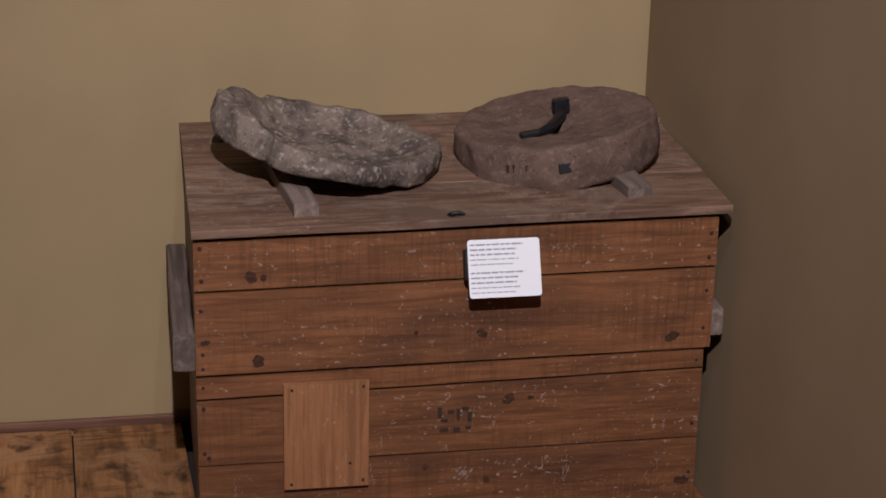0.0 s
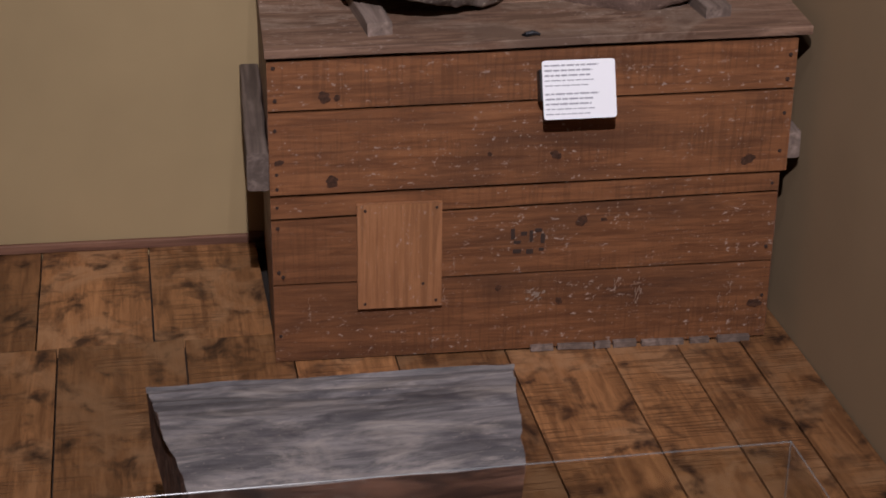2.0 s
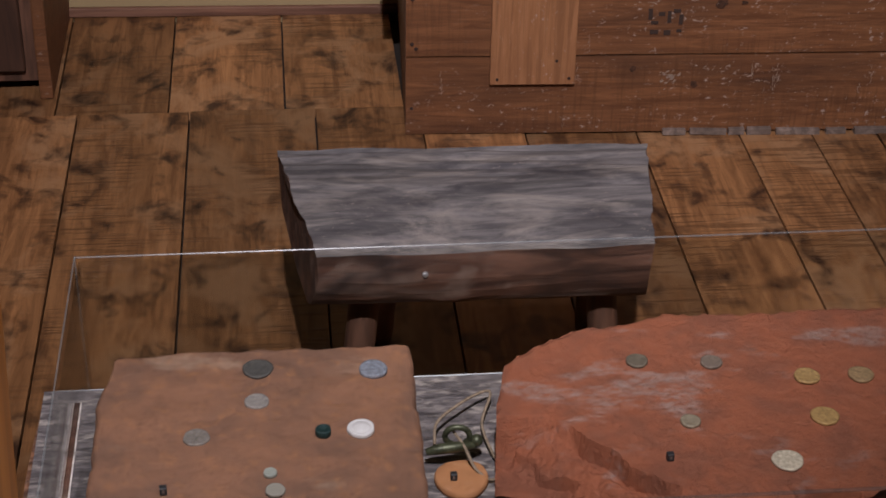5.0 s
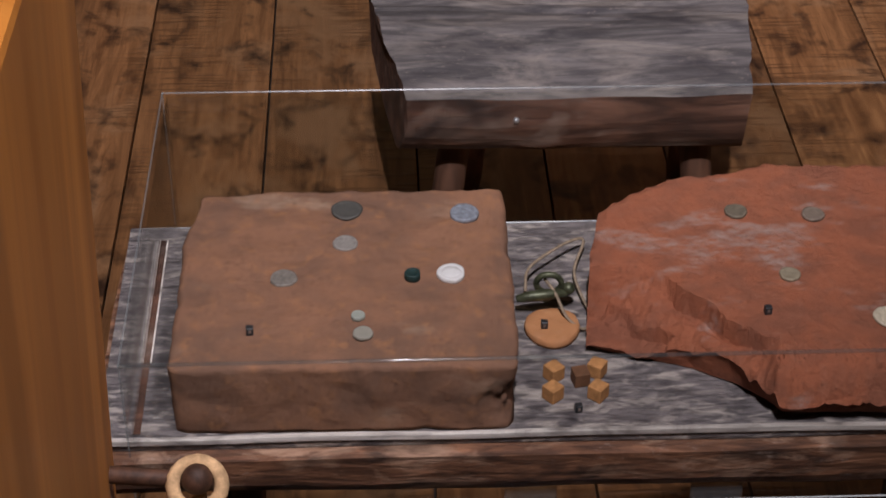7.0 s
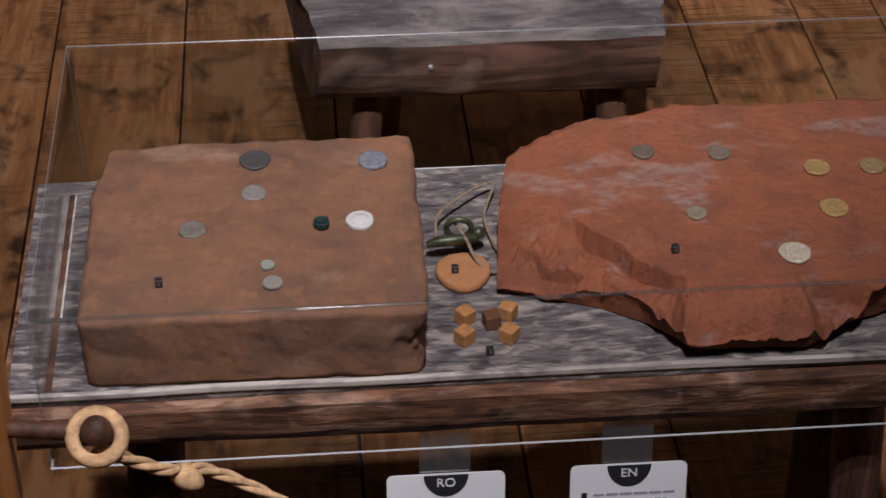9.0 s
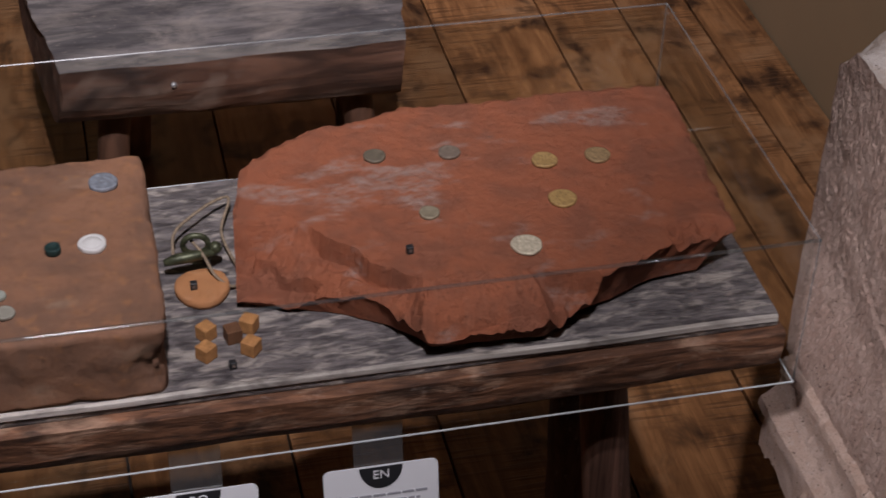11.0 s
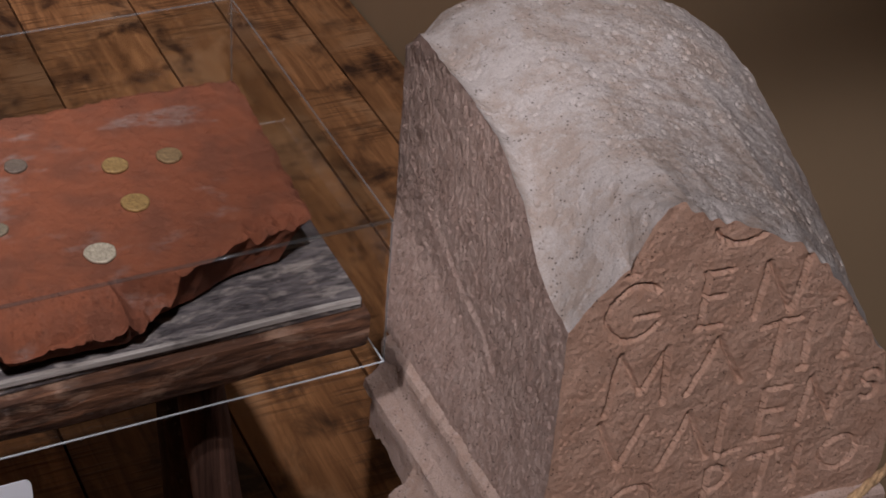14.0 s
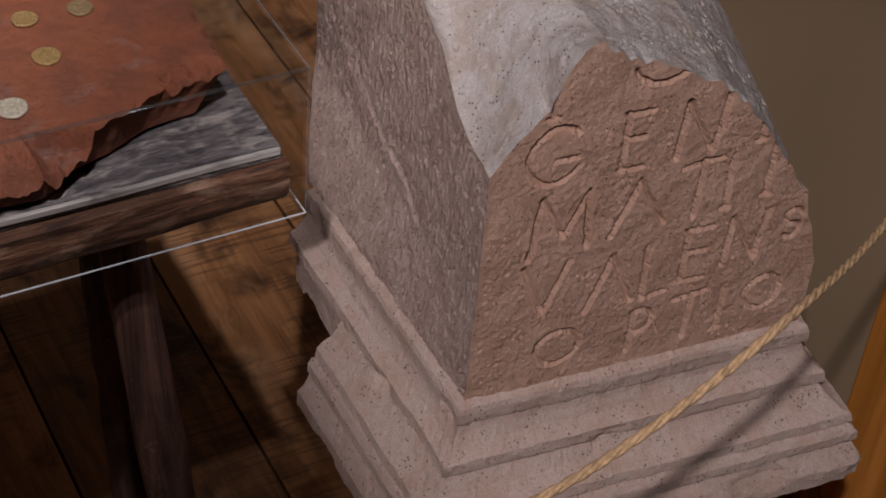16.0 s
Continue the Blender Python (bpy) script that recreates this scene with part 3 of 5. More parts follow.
# burnt brand: worn, unreadable marks
for i, (px, pz, w, h) in enumerate(((0.477, 0.262, 0.008, 0.022), (0.486, 0.245, 0.014, 0.006), (0.5, 0.262, 0.012, 0.008), (0.515, 0.255, 0.007, 0.024), (0.528, 0.268, 0.014, 0.007),
                                    (0.537, 0.25, 0.008, 0.02), (0.486, 0.225, 0.016, 0.008), (0.512, 0.223, 0.014, 0.010), (0.535, 0.226, 0.01, 0.006))):
    bm = plank_bm(px - w / 2, px + w / 2, 0.0032, 0.006, pz - h / 2, pz + h / 2, "x", 4, 0.0022, i * 3.0, 0.0)
    part("brand_mark", bm, M_BURN, chest)
# small iron clasp on the lid edge
bm = tube_bm([(0.485, 0.012, 0.0), (0.492, 0.004, 0.004), (0.505, 0.006, 0.006), (0.518, 0.003, 0.004)], [0.002, 0.005, 0.005, 0.002], 8)
clasp = part("hasp_pin", bm, M_IRON, chest, "small black iron pin")
clasp.matrix_local = pose(0, 0, 0.672)

# museum card on a stand-off in front of the chest
card = empty("exhibit_card", pose(0.7945, 3.088, 0.578, -22, 0.0, -2.64) @ pose(0, 0, 0, 0, -0.5, 0), "white printed exhibit card with rounded corners on the chest front", "label")
part("card", card_bm(0.141, 0.112, 0.0012, 0.006), M_CARD, card)
part("stand_off", box_bm(-0.075, -0.045, 0.0014, 0.032, -0.02, 0.04, 0.002), M_BLACK, card, "black card holder")
rng = random.Random(8)
for blk, z0 in ((0, 0.046), (1, -0.008)):
    for i in range(5):
        full = (0.104, 0.092, 0.088, 0.094, 0.085)[i]
        zz = z0 - i * 0.0095
        xx = -0.066
        bm = bmesh.new()
        while xx < -0.066 + full:
            w = rng.uniform(0.006, 0.019)
            box_bm(xx, min(xx + w, -0.066 + full), -0.0006, 0.0002, zz - (0.0016 if i < 3 else 0.0010), zz + (0.0016 if i < 3 else 0.0010), bm=bm)
            xx += w + 0.0025
        part("text_line", bm, M_INK, card)

# ---------------------------------------------------------------- querns and battens on the lid
bt = tagged(part("wooden_batten", plank_bm(-0.024, 0.024, 0.0, 0.36, 0.0, 0.030, "y", 10, 0.002, 5.0, 0.003), [M_GREYBATTEN]), "scuffed wooden batten under a quern on the lid", "batten", "battens on the chest lid")
bt.matrix_world = pose(0.427, 3.188, 0.665, 3.0, -0.8, 4.5)
bt2 = tagged(part("wooden_batten", plank_bm(-0.027, 0.027, 0.0, 0.30, 0.0, 0.030, "y", 10, 0.002, 9.0, 0.003), [M_GREYBATTEN]), "scuffed wooden batten under a quern on the lid", "batten", "battens on the chest lid")
bt2.matrix_world = pose(1.088, 3.172, 0.674, 3.0, -0.8, 6.0)


def quern_low_radius(a):
    r = 0.218 + 0.008 * math.sin(a * 3 + 1) + 0.006 * math.sin(a * 7)
    # a broken lobe sticks out at one side, with a notch beside it
    r += 0.035 * math.exp(-((a - 3.25) / 0.42) ** 2) - 0.030 * math.exp(-((a - 3.85) / 0.13) ** 2)
    return r


def quern_low_top(x, y):
    r = math.hypot(x, y) / 0.218
    z = 0.064 - 0.042 * max(0.0, 1 - (r / 0.88) ** 5)
    if x < -0.13:
        z += 0.036 * min(1, (-0.13 - x) / 0.06)
    return z + 0.006 * fbm(Vector((x * 14, y * 14, 3.0)), 3)


bm = disc_slab(quern_low_radius, quern_low_top, lambda x, y: 0.0 + 0.02 * (math.hypot(x, y) / 0.22) ** 4, 44, 180, 9, 0.03, 0.0065, 26)
q1 = tagged(part("quern_stone", bm, M_QUERN_A, None, "", True), "broken hollow lower quern of pitted lava stone tilted on the lid", "millstone", "querns on the chest lid")
q1.matrix_world = pose(0.508, 3.440, 0.702, 1.0, 10.5, 0)


def quern_up_top(x, y):
    r = math.hypot(x, y) / 0.212
    rim = 0.006 * max(0.0, (r - 0.9) / 0.1) ** 2
    return 0.094 - 0.032 * max(0.0, 1 - r / 0.95) ** 0.8 - rim + 0.004 * fbm(Vector((x * 12, y * 12, 9.0)), 3)


q2 = empty("quern_stone", pose(0.998, 3.44, 0.688, 1.0, -8.0, 0), "round upper quern of brown lava stone with an iron bar", "millstone", "querns on the chest lid")
bm = disc_slab(lambda a: 0.209 + 0.004 * math.sin(a * 2 + 0.4) + 0.003 * math.sin(a * 9), quern_up_top, lambda x, y: 0.006 * math.sin(x * 40), 40, 180, 10, 0.025, 0.0042, 30, hole=0.14)
part("stone", bm, M_QUERN_B, q2, "", True)
bm = tube_bm([(-0.062, -0.056, 0.078), (-0.02, -0.03, 0.080), (0.02, 0.03, 0.080), (0.03, 0.072, 0.086)], [0.007, 0.011, 0.012, 0.010], 8)
part("iron_bar", bm, M_IRON, q2, "black iron driving bar across the eye")
part("iron_plate", box_bm(0.012, 0.048, 0.055, 0.072, 0.075, 0.108, 0.003), M_IRON, q2, "upright black iron lug")
part("iron_plate", box_bm(-0.092, -0.050, -0.066, -0.046, 0.076, 0.088, 0.003), M_IRON, q2, "flat black iron lug")
# No hole is cut: a black block gives the shade inside it.
part("handle_hole_shade", box_bm(-0.056, -0.030, -0.2125, -0.19, 0.04, 0.062, 0.002), M_BLACK, q2, "black block as the shade of a square handle hole")
for i in range(4):
    part("paint_mark", plank_bm(-0.150 + i * 0.011, -0.143 + i * 0.011, -0.157 - i * 0.0085, -0.146 - i * 0.0085, 0.044, 0.060, "x", 3, 0.002, i * 2.0, 0.0), M_NAIL, q2, "worn dark painted mark")

# ---------------------------------------------------------------- split-log stool on the floor


def log_seat_bm(length, depth, thick, seed, cuts=40, taper=0.0, wave=0.006, splay=0.0, hump=0.0):
    """Half a log: flat weathered top, rounded bark side below."""
    bm = bmesh.new()
    n = 22
    prof = []
    m0 = 32
    for k in range(m0 + 1):
        prof.append((-depth / 2 + depth * k / m0, 0.0))
    for k in range(1, n - 8):
        a = math.pi * k / (n - 8)
        c = math.cos(a)
        prof.append((depth / 2 * math.copysign(abs(c) ** 0.22, c), -thick * math.sin(a) ** 0.7))
    rings = []
    for i in range(cuts + 1):
        f = i / cuts
        x = (f - 0.5) * length
        ring = []
        for j, (y, z) in enumerate(prof):
            k = 1 - taper * f
            p = Vector((x * (1 + splay * y / depth), y * k, z))
            q = Vector((x * 3.0 + seed, y * 9, z * 9))
            w = noise.noise_vector(q) * wave + noise.noise_vector(q * 4) * wave * 0.35
            if hump and z == 0:
                # the rear third falls away behind a split ridge, with furrows along the grain
                g = max(0.0, (y - 0.02 + 0.02 * noise.noise(Vector((x * 5, seed, 0)))) / depth)
                p.z -= hump * min(1.0, g * 4) + 0.7 * hump * max(0.0, g - 0.25) + 0.5 * hump * abs(noise.noise(Vector((x * 4, y * 60, seed)))) * min(1.0, g * 5 + 0.15)
                p.z -= hump * max(0.0, -y / depth - 0.42) * 4
            p += Vector((w.x * (1 if i in (0, cuts) else 0.3), w.y * (1 if hump == 0 or abs(y) > depth * 0.45 else 0.2), w.z * (0.35 if z == 0 else 1)))
            ring.append(bm.verts.new(p))
        rings.append(ring)
    m = len(prof)
    for a, b in zip(rings, rings[1:]):
        for j in range(m):
            f = bm.faces.new((a[j], a[(j + 1) % m], b[(j + 1) % m], b[j]))
            f.material_index = 0 if j < m0 else 1
    for ring in (rings[0], rings[-1]):
        bm.faces.new(ring).material_index = 1
    return bm


def log_leg(name, top, foot, r0, r1, parent, seed, material=M_LEG):
    top, foot = Vector(top), Vector(foot)
    path = [top.lerp(foot, i / 14) for i in range(15)]
    rad = [(r0 + (r1 - r0) * i / 14) * (1 + 0.12 * noise.noise(Vector((i * 0.7, seed, 0)))) for i in range(15)]
    bm = tube_bm(path, rad, 12)
    for v in bm.verts:
        v.co += noise.noise_vector(v.co * 40 + Vector((seed, 0, 0))) * 0.0018
    return part(name, bm, material, parent, "", True)


stool = empty("log_stool", pose(0.232, 2.205, 0.42, 0, 0, -0.5), "low stool of a split grey weathered log on round legs", "stool")
seat = part("seat", log_seat_bm(0.512, 0.328, 0.110, 1.3, 90, 0.02, 0.013, 0.18, 0.016), [M_GREYWOOD, M_BARK], stool, "grey cracked split log seat with bark sides")
# Stool legs use a darker wood; the seat's shade is put in their colour.
for lx, ly, fx, fy in ((-0.15, -0.07, -0.20, -0.14), (0.17, -0.07, 0.21, -0.14), (-0.11, 0.09, -0.125, 0.235), (0.20, 0.09, 0.228, 0.25)):
    log_leg("leg", (lx, ly, -0.05), (fx, fy, -0.4205), 0.024, 0.021, stool, lx * 9 + ly, M_DARKWOOD)
bm = bmesh.new()
bmesh.ops.create_uvsphere(bm, u_segments=10, v_segments=6, radius=0.0045)
screw = part("screw", bm, plain("bright_screw", (0.75, 0.75, 0.78), 0.3, 0.8), stool, "bright screw head")
screw.matrix_local = pose(-0.082, -0.171, -0.035)

# ---------------------------------------------------------------- bench with the display case
BZ = 0.787
bench = empty("log_bench", pose(0.140, 1.106, BZ - 0.0125, 0, 0, 0), "rough split log bench carrying the display case", "bench")
bm = log_seat_bm(0.785, 0.270, 0.052, 4.7, 90, 0.04, 0.0045)
part("seat", bm, [M_BARK_B, M_BARK_B], bench, "brown split log plank with worn grey top")
for lx, ly, fx, fy in ((0.272, -0.045, 0.340, -0.075), (-0.29, -0.05, -0.34, -0.10), (0.29, 0.08, 0.35, 0.16), (-0.29, 0.08, -0.35, 0.16)):
    log_leg("leg", (lx, ly, -0.03), (fx, fy, -BZ + 0.0125), 0.020, 0.027, bench, lx * 7 + fy)

board = tagged(part("display_board", plank_bm(-0.247, 0.529, 0.985, 1.246, BZ - 0.0115, BZ, "x", 40, 0.0012, 6.0, 0.002), M_BOARD), "silvery grey weathered board under the acrylic case", "board")
# Pale strip on the front edge: wear, with the board's sheen as colour.
part("worn_edge", plank_bm(-0.246, 0.528, 0.9825, 0.9868, BZ - 0.004, BZ + 0.0012, "x", 60, 0.0011, 3.0, 0.0008), M_WORN, board, "pale worn front edge, with sheen put into its colour")
# a slot sawn through the board end: its shade a dark strip, edged pale
slot = part("slot", plank_bm(-0.2205, -0.2155, 0.99, 1.226, BZ - 0.006, BZ + 0.0008, "y", 8, 0.0006, 2.0, 0.0), M_BARK, board, "narrow dark strip for the shade in a slot")
part("slot_edge", plank_bm(-0.2155, -0.2143, 1.07, 1.226, BZ - 0.006, BZ + 0.0015, "y", 4, 0.0003, 3.0, 0.0), M_WORN, board, "bright slot edge")
part("slot_edge", plank_bm(-0.2217, -0.2205, 1.07, 1.226, BZ - 0.006, BZ + 0.0015, "y", 4, 0.0003, 5.0, 0.0), M_WORN, board, "bright slot edge")

# clear acrylic cover: five panes and their polished edges
CX0, CX1, CY0, CY1, CZ0, CZ1, TH = -0.223, 0.549, 0.979, 1.339, 0.719, 0.862, 0.004
case = empty("acrylic_case", pose(0, 0, 0), "clear acrylic box cover over coins and tiles on the bench", "display case")
for nm, b in (("top_pane", (CX0 + TH, CX1 - TH, CY0 + TH, CY1 - TH, CZ1 - TH, CZ1)), ("front_pane", (CX0 + TH, CX1 - TH, CY0, CY0 + TH, CZ0, CZ1 - TH)), ("back_pane", (CX0 + TH, CX1 - TH, CY1 - TH, CY1, CZ0, CZ1 - TH)),
              ("side_pane", (CX0, CX0 + TH, CY0 + TH, CY1 - TH, CZ0, CZ1 - TH)), ("side_pane", (CX1 - TH, CX1, CY0 + TH, CY1 - TH, CZ0, CZ1 - TH))):
    ob = part(nm, box_bm(*b), M_PANE, case)
    ob.visible_shadow = False
E2 = 0.0007
for a, b in (((CX0, CY0, CZ1), (CX1, CY0, CZ1)), ((CX0, CY1, CZ1), (CX1, CY1, CZ1)), ((CX0, CY0, CZ1), (CX0, CY1, CZ1)), ((CX1, CY0, CZ1), (CX1, CY1, CZ1)),
             ((CX0, CY0, CZ0), (CX0, CY0, CZ1)), ((CX1, CY0, CZ0), (CX1, CY0, CZ1)), ((CX0, CY1, CZ0), (CX0, CY1, CZ1)), ((CX1, CY1, CZ0), (CX1, CY1, CZ1)),
             ((CX0, CY0, CZ0), (CX1, CY0, CZ0)), ((CX0, CY1, CZ0), (CX1, CY1, CZ0)), ((CX0, CY0, CZ0), (CX0, CY1, CZ0)), ((CX1, CY0, CZ0), (CX1, CY1, CZ0))):
    lo, hi = Vector(a), Vector(b)
    r = E2 * (0.9 if a[2] == CZ0 == b[2] else 1.0)
    if a == (CX0, CY0, CZ1) and b == (CX1, CY0, CZ1):
        ob = part("polished_edge", tube_bm([lo.lerp(hi, k / 4) for k in range(5)], 0.0015, 16), M_EDGE_ROUND, case, "", True)
        ob.visible_shadow = False
        continue
    ob = part("polished_edge", box_bm(lo.x - r, hi.x + r, lo.y - r, hi.y + r, lo.z - r, hi.z + r, 0.0002), M_EDGE_LOW if a[2] == CZ0 == b[2] else M_EDGE, case)
    ob.visible_shadow = False

# ---------------------------------------------------------------- brick and red tile on the board
bcx, bcy = -0.0655, 1.097
bw, bd, bh = 0.250, 0.220, 0.062


def brick_r(a):
    # a rounded rectangle with one corner knocked off
    c, s = abs(math.cos(a)) + 1e-6, abs(math.sin(a)) + 1e-6
    p = 34.0
    r = ((c / (bw / 2)) ** p + (s / (bd / 2)) ** p) ** (-1 / p)
    if 2.1 < a < 2.75:
        r -= 0.011 * math.sin((a - 2.1) / 0.65 * math.pi)
    return r


def brick_top(x, y):
    e = min(bw / 2 - abs(x), bd / 2 - abs(y))
    z = bh - 0.0032 * max(0.0, 1 - e / 0.005) ** 2 * (0.6 + 1.6 * abs(noise.noise(Vector((x * 45, y * 45, 2)))))
    return z + 0.0010 * fbm(Vector((x * 30, y * 30, 1)), 3)


bm = disc_slab(brick_r, brick_top, lambda x, y: 0.0045 * max(0, fbm(Vector((x * 22, y * 22, 5.0)), 2)) - 0.0004, 70, 360, 16, 0.002, 0.0017, 42, under=0.012)
# deep chips at the front right corner
for v in bm.verts:
    d = (v.co - Vector((0.122, -0.10, 0.022))).length
    if d < 0.028:
        v.co -= Vector((0.007, -0.008, 0)) * (1 - d / 0.028) * (1 + noise.noise(v.co * 120))
brick = tagged(part("clay_brick", bm, M_BRICK, None, "", True), "worn square Roman clay brick with chipped corners on the display board", "brick")
brick.matrix_world = pose(bcx, bcy, BZ + 0.001, 0, 0, -0.6)

# broken red tile: outline of the foot, with a spalled front
TILE = [(0.119, 1.092), (0.124, 1.13), (0.137, 1.188), (0.170, 1.214), (0.205, 1.233), (0.242, 1.236), (0.283, 1.251), (0.36, 1.247), (0.43, 1.25), (0.518, 1.245), (0.512, 1.14), (0.507, 1.036),
        (0.457, 1.030), (0.415, 1.009), (0.366, 0.993), (0.340, 0.978), (0.247, 0.982), (0.238, 0.998), (0.217, 1.026), (0.186, 1.046), (0.150, 1.060), (0.117, 1.070)]
tcx, tcy = 0.32, 1.115
tile_r0 = outline_radius(TILE, tcx, tcy)


def step(e0, e1, v):
    t = min(1.0, max(0.0, (v - e0) / (e1 - e0)))
    return t * t * (3 - 2 * t)


LEDGE = [(0.169, 1.108), (0.183, 1.091), (0.189, 1.082), (0.207, 1.064), (0.217, 1.044), (0.246, 1.023)]
CRACK = [(0.137, 1.102), (0.150, 1.088), (0.152, 1.077), (0.163, 1.069), (0.179, 1.059)]


def along_line(X, Y, line):
    """Signed distance (positive in front) from a broken line, and how far along it."""
    best, side, where = 9.0, 1.0, 0.0
    for k, ((ax, ay), (bx, by)) in enumerate(zip(line, line[1:])):
        dx, dy = bx - ax, by - ay
        t = min(1.0, max(0.0, ((X - ax) * dx + (Y - ay) * dy) / (dx * dx + dy * dy)))
        d = math.hypot(X - ax - t * dx, Y - ay - t * dy)
        if d < best:
            best, where = d, (k + t) / (len(line) - 1)
            side = 1.0 if (X - ax) * dy - (Y - ay) * dx > 0 else -1.0
    return best * side, where


def tile_top(x, y):
    X, Y = x + tcx, y + tcy
    q = Vector((X, Y, 0))
    h = 0.054 + 0.0006 * fbm(q * 40, 3) - 0.0010 * max(0.0, noise.noise(q * 90 + Vector((0, 0, 3))))
    wob = 0.004 * fbm(q * 60 + Vector((0, 0, 7)), 3)
    fall = 0.0
    # spall at the front left, under a ledge that runs from the rim to the front
    d, f = along_line(X + wob, Y + wob, LEDGE)
    if d > 0 and Y < 1.115 and X < 0.252:
        deep = step(0.06, 0.34, f) * (1 - 0.35 * step(0.8, 1.0, f))
        trench = 0.019 * deep * step(0.0, 0.0022, d) * math.exp(-max(0.0, d - 0.0022) / 0.0075)
        slope = step(0.0, 0.006, d) * (0.003 + 0.85 * d)
        c, g = along_line(X - wob, Y + wob * 1.5, CRACK)
        if c > -0.001 and 0 < g < 1:
            slope += 0.004 * step(-0.001, 0.001, c) * step(0.02, 0.004, c) + 0.010 * step(0.15, 0.5, g) * step(-0.001, 0.0006, c) * math.exp(-max(0.0, c) / 0.0035)
        bits = 0.0035 * abs(noise.noise(q * 75)) + 0.0016 * noise.noise(q * 230)
        fall = (trench + slope + bits * step(0.0, 0.012, d)) * (1 - step(0.238, 0.252, X)) * step(1.116, 1.100, Y)
    # front: a rounded slope down to a raised lip
    edge = 1.016 + wob * 0.9
    if 0.228 < X < 0.352 and Y < edge:
        k = (edge - Y) / 0.040
        drop = 0.034 * min(1.0, k) ** 1.7 + 0.003 * abs(noise.noise(q * 85)) + 0.0012 * noise.noise(q * 250)
        pit = math.hypot(X - 0.246, (Y - 1.006) * 1.4)
        drop += 0.006 * step(0.010, 0.002, pit) * (0.5 + abs(noise.noise(q * 300)))
        lip = step(0.9840 + 0.10 * (X - 0.29), 0.9815 + 0.10 * (X - 0.29), Y + 0.3 * wob)
        drop += 0.004 * step(0.60, 0.85, k) * (1 - lip) - 0.003 * lip
        drop *= step(0.228, 0.246, X) * (1 - step(0.330, 0.350, X))
        fall = max(fall, drop)
    # hollowed break at the front right
    brow = 1.006 + wob * 1.4 - 0.016 * step(0.37, 0.41, X) + 0.010 * step(0.36, 0.33, X)
    if X > 0.322 and Y < brow:
        k = step(0.0, 0.006, brow - Y) * step(0.328, 0.352, X)
        fall = max(fall, k * (0.016 + 0.55 * (brow - Y) + 0.006 * abs(noise.noise(q * 70)) + 0.003 * noise.noise(q * 160)) * (1 - 0.55 * step(0.42, 0.48, X)))
    # chipped hollow near the far corner
    r = math.hypot(X - 0.478, (Y - 1.036) * 1.5)
    if r < 0.032:
        fall = max(fall, step(0.032, 0.018, r) * (0.005 + 0.012 * abs(noise.noise(q * 80)) + 0.002 * noise.noise(q * 240)))
    e = 1 - math.hypot(x, y) / max(1e-6, tile_r0(math.atan2(y, x)))
    return max(0.013, h - fall) - 0.004 * max(0, 1 - e / 0.05) ** 2 * (0.4 + abs(noise.noise(q * 60)) * 2)


def tile_under(x, y):
    """How far the broken side draws in towards its foot: most below the front right break."""
    X, Y = x + tcx, y + tcy
    return 0.065 + 0.06 * step(0.345, 0.37, X) * step(1.07, 1.04, Y)


def tile_foot(x, y):
    X, Y = x + tcx, y + tcy
    return 0.002 + 0.010 * step(1.06, 1.0, Y) * step(0.40, 0.48, X) + 0.008 * step(1.04, 0.98, Y)


bm = disc_slab(lambda a: tile_r0(a) * (1 + 0.007 * noise.noise(Vector((math.cos(a) * 7, math.sin(a) * 7, 0))) + 0.002 * noise.noise(Vector((math.cos(a) * 19, math.sin(a) * 19, 0)))), tile_top, tile_foot, 130, 640, 10, 0.0, 0.0007, 70, under=tile_under)
tile = tagged(part("broken_tile", bm, M_TILE, None, "", False), "broken red terracotta tile with spalled front and lime traces", "tile")
tile.matrix_world = pose(tcx, tcy, BZ - 0.001)
TZ, KZ = BZ + 0.0535, BZ + 0.0632

# ---------------------------------------------------------------- coins, beads and small finds


def coin(x, y, z, r, colour, label, category="coin", thick=0.0022, dish=0.0, tilt=(0, 0), oval=1.0, metal=0.35, group="coins in the case"):
    key = "coin_%02x%02x%02x" % tuple(int(c * 255) for c in colour)
    mt = bpy.data.materials.get(key) or plain(key, tuple(c * 0.8 for c in colour), 0.6, metal * 0.5, 0.4, 0.35 if metal else 0.08, 350)
    s = x * 91 + y * 37

    def top(px, py):
        q = math.hypot(px, py) / r
        rim = 0.0005 * math.exp(-((q - 0.86) / 0.07) ** 2)
        face = 0.0008 * max(0.0, fbm(Vector((px * 320 + s, py * 320, s)), 3)) * (1 if q < 0.75 else 0)
        return thick + rim + face - dish * max(0, 1 - (q / 0.7) ** 2)
    bm = disc_slab(lambda a: r * (1 + 0.025 * math.sin(a * 3 + s) + 0.012 * math.sin(a * 7)), top, lambda px, py: 0.0, 12, 40, 3, 0.02)
    ob = part(category.split()[-1], bm, mt, None, "", True)
    ob.matrix_world = pose(x, y, z, tilt[0], tilt[1], math.degrees(s) % 360) @ Matrix.Diagonal((1, oval, 1, 1))
    return tagged(ob, label, category, group)


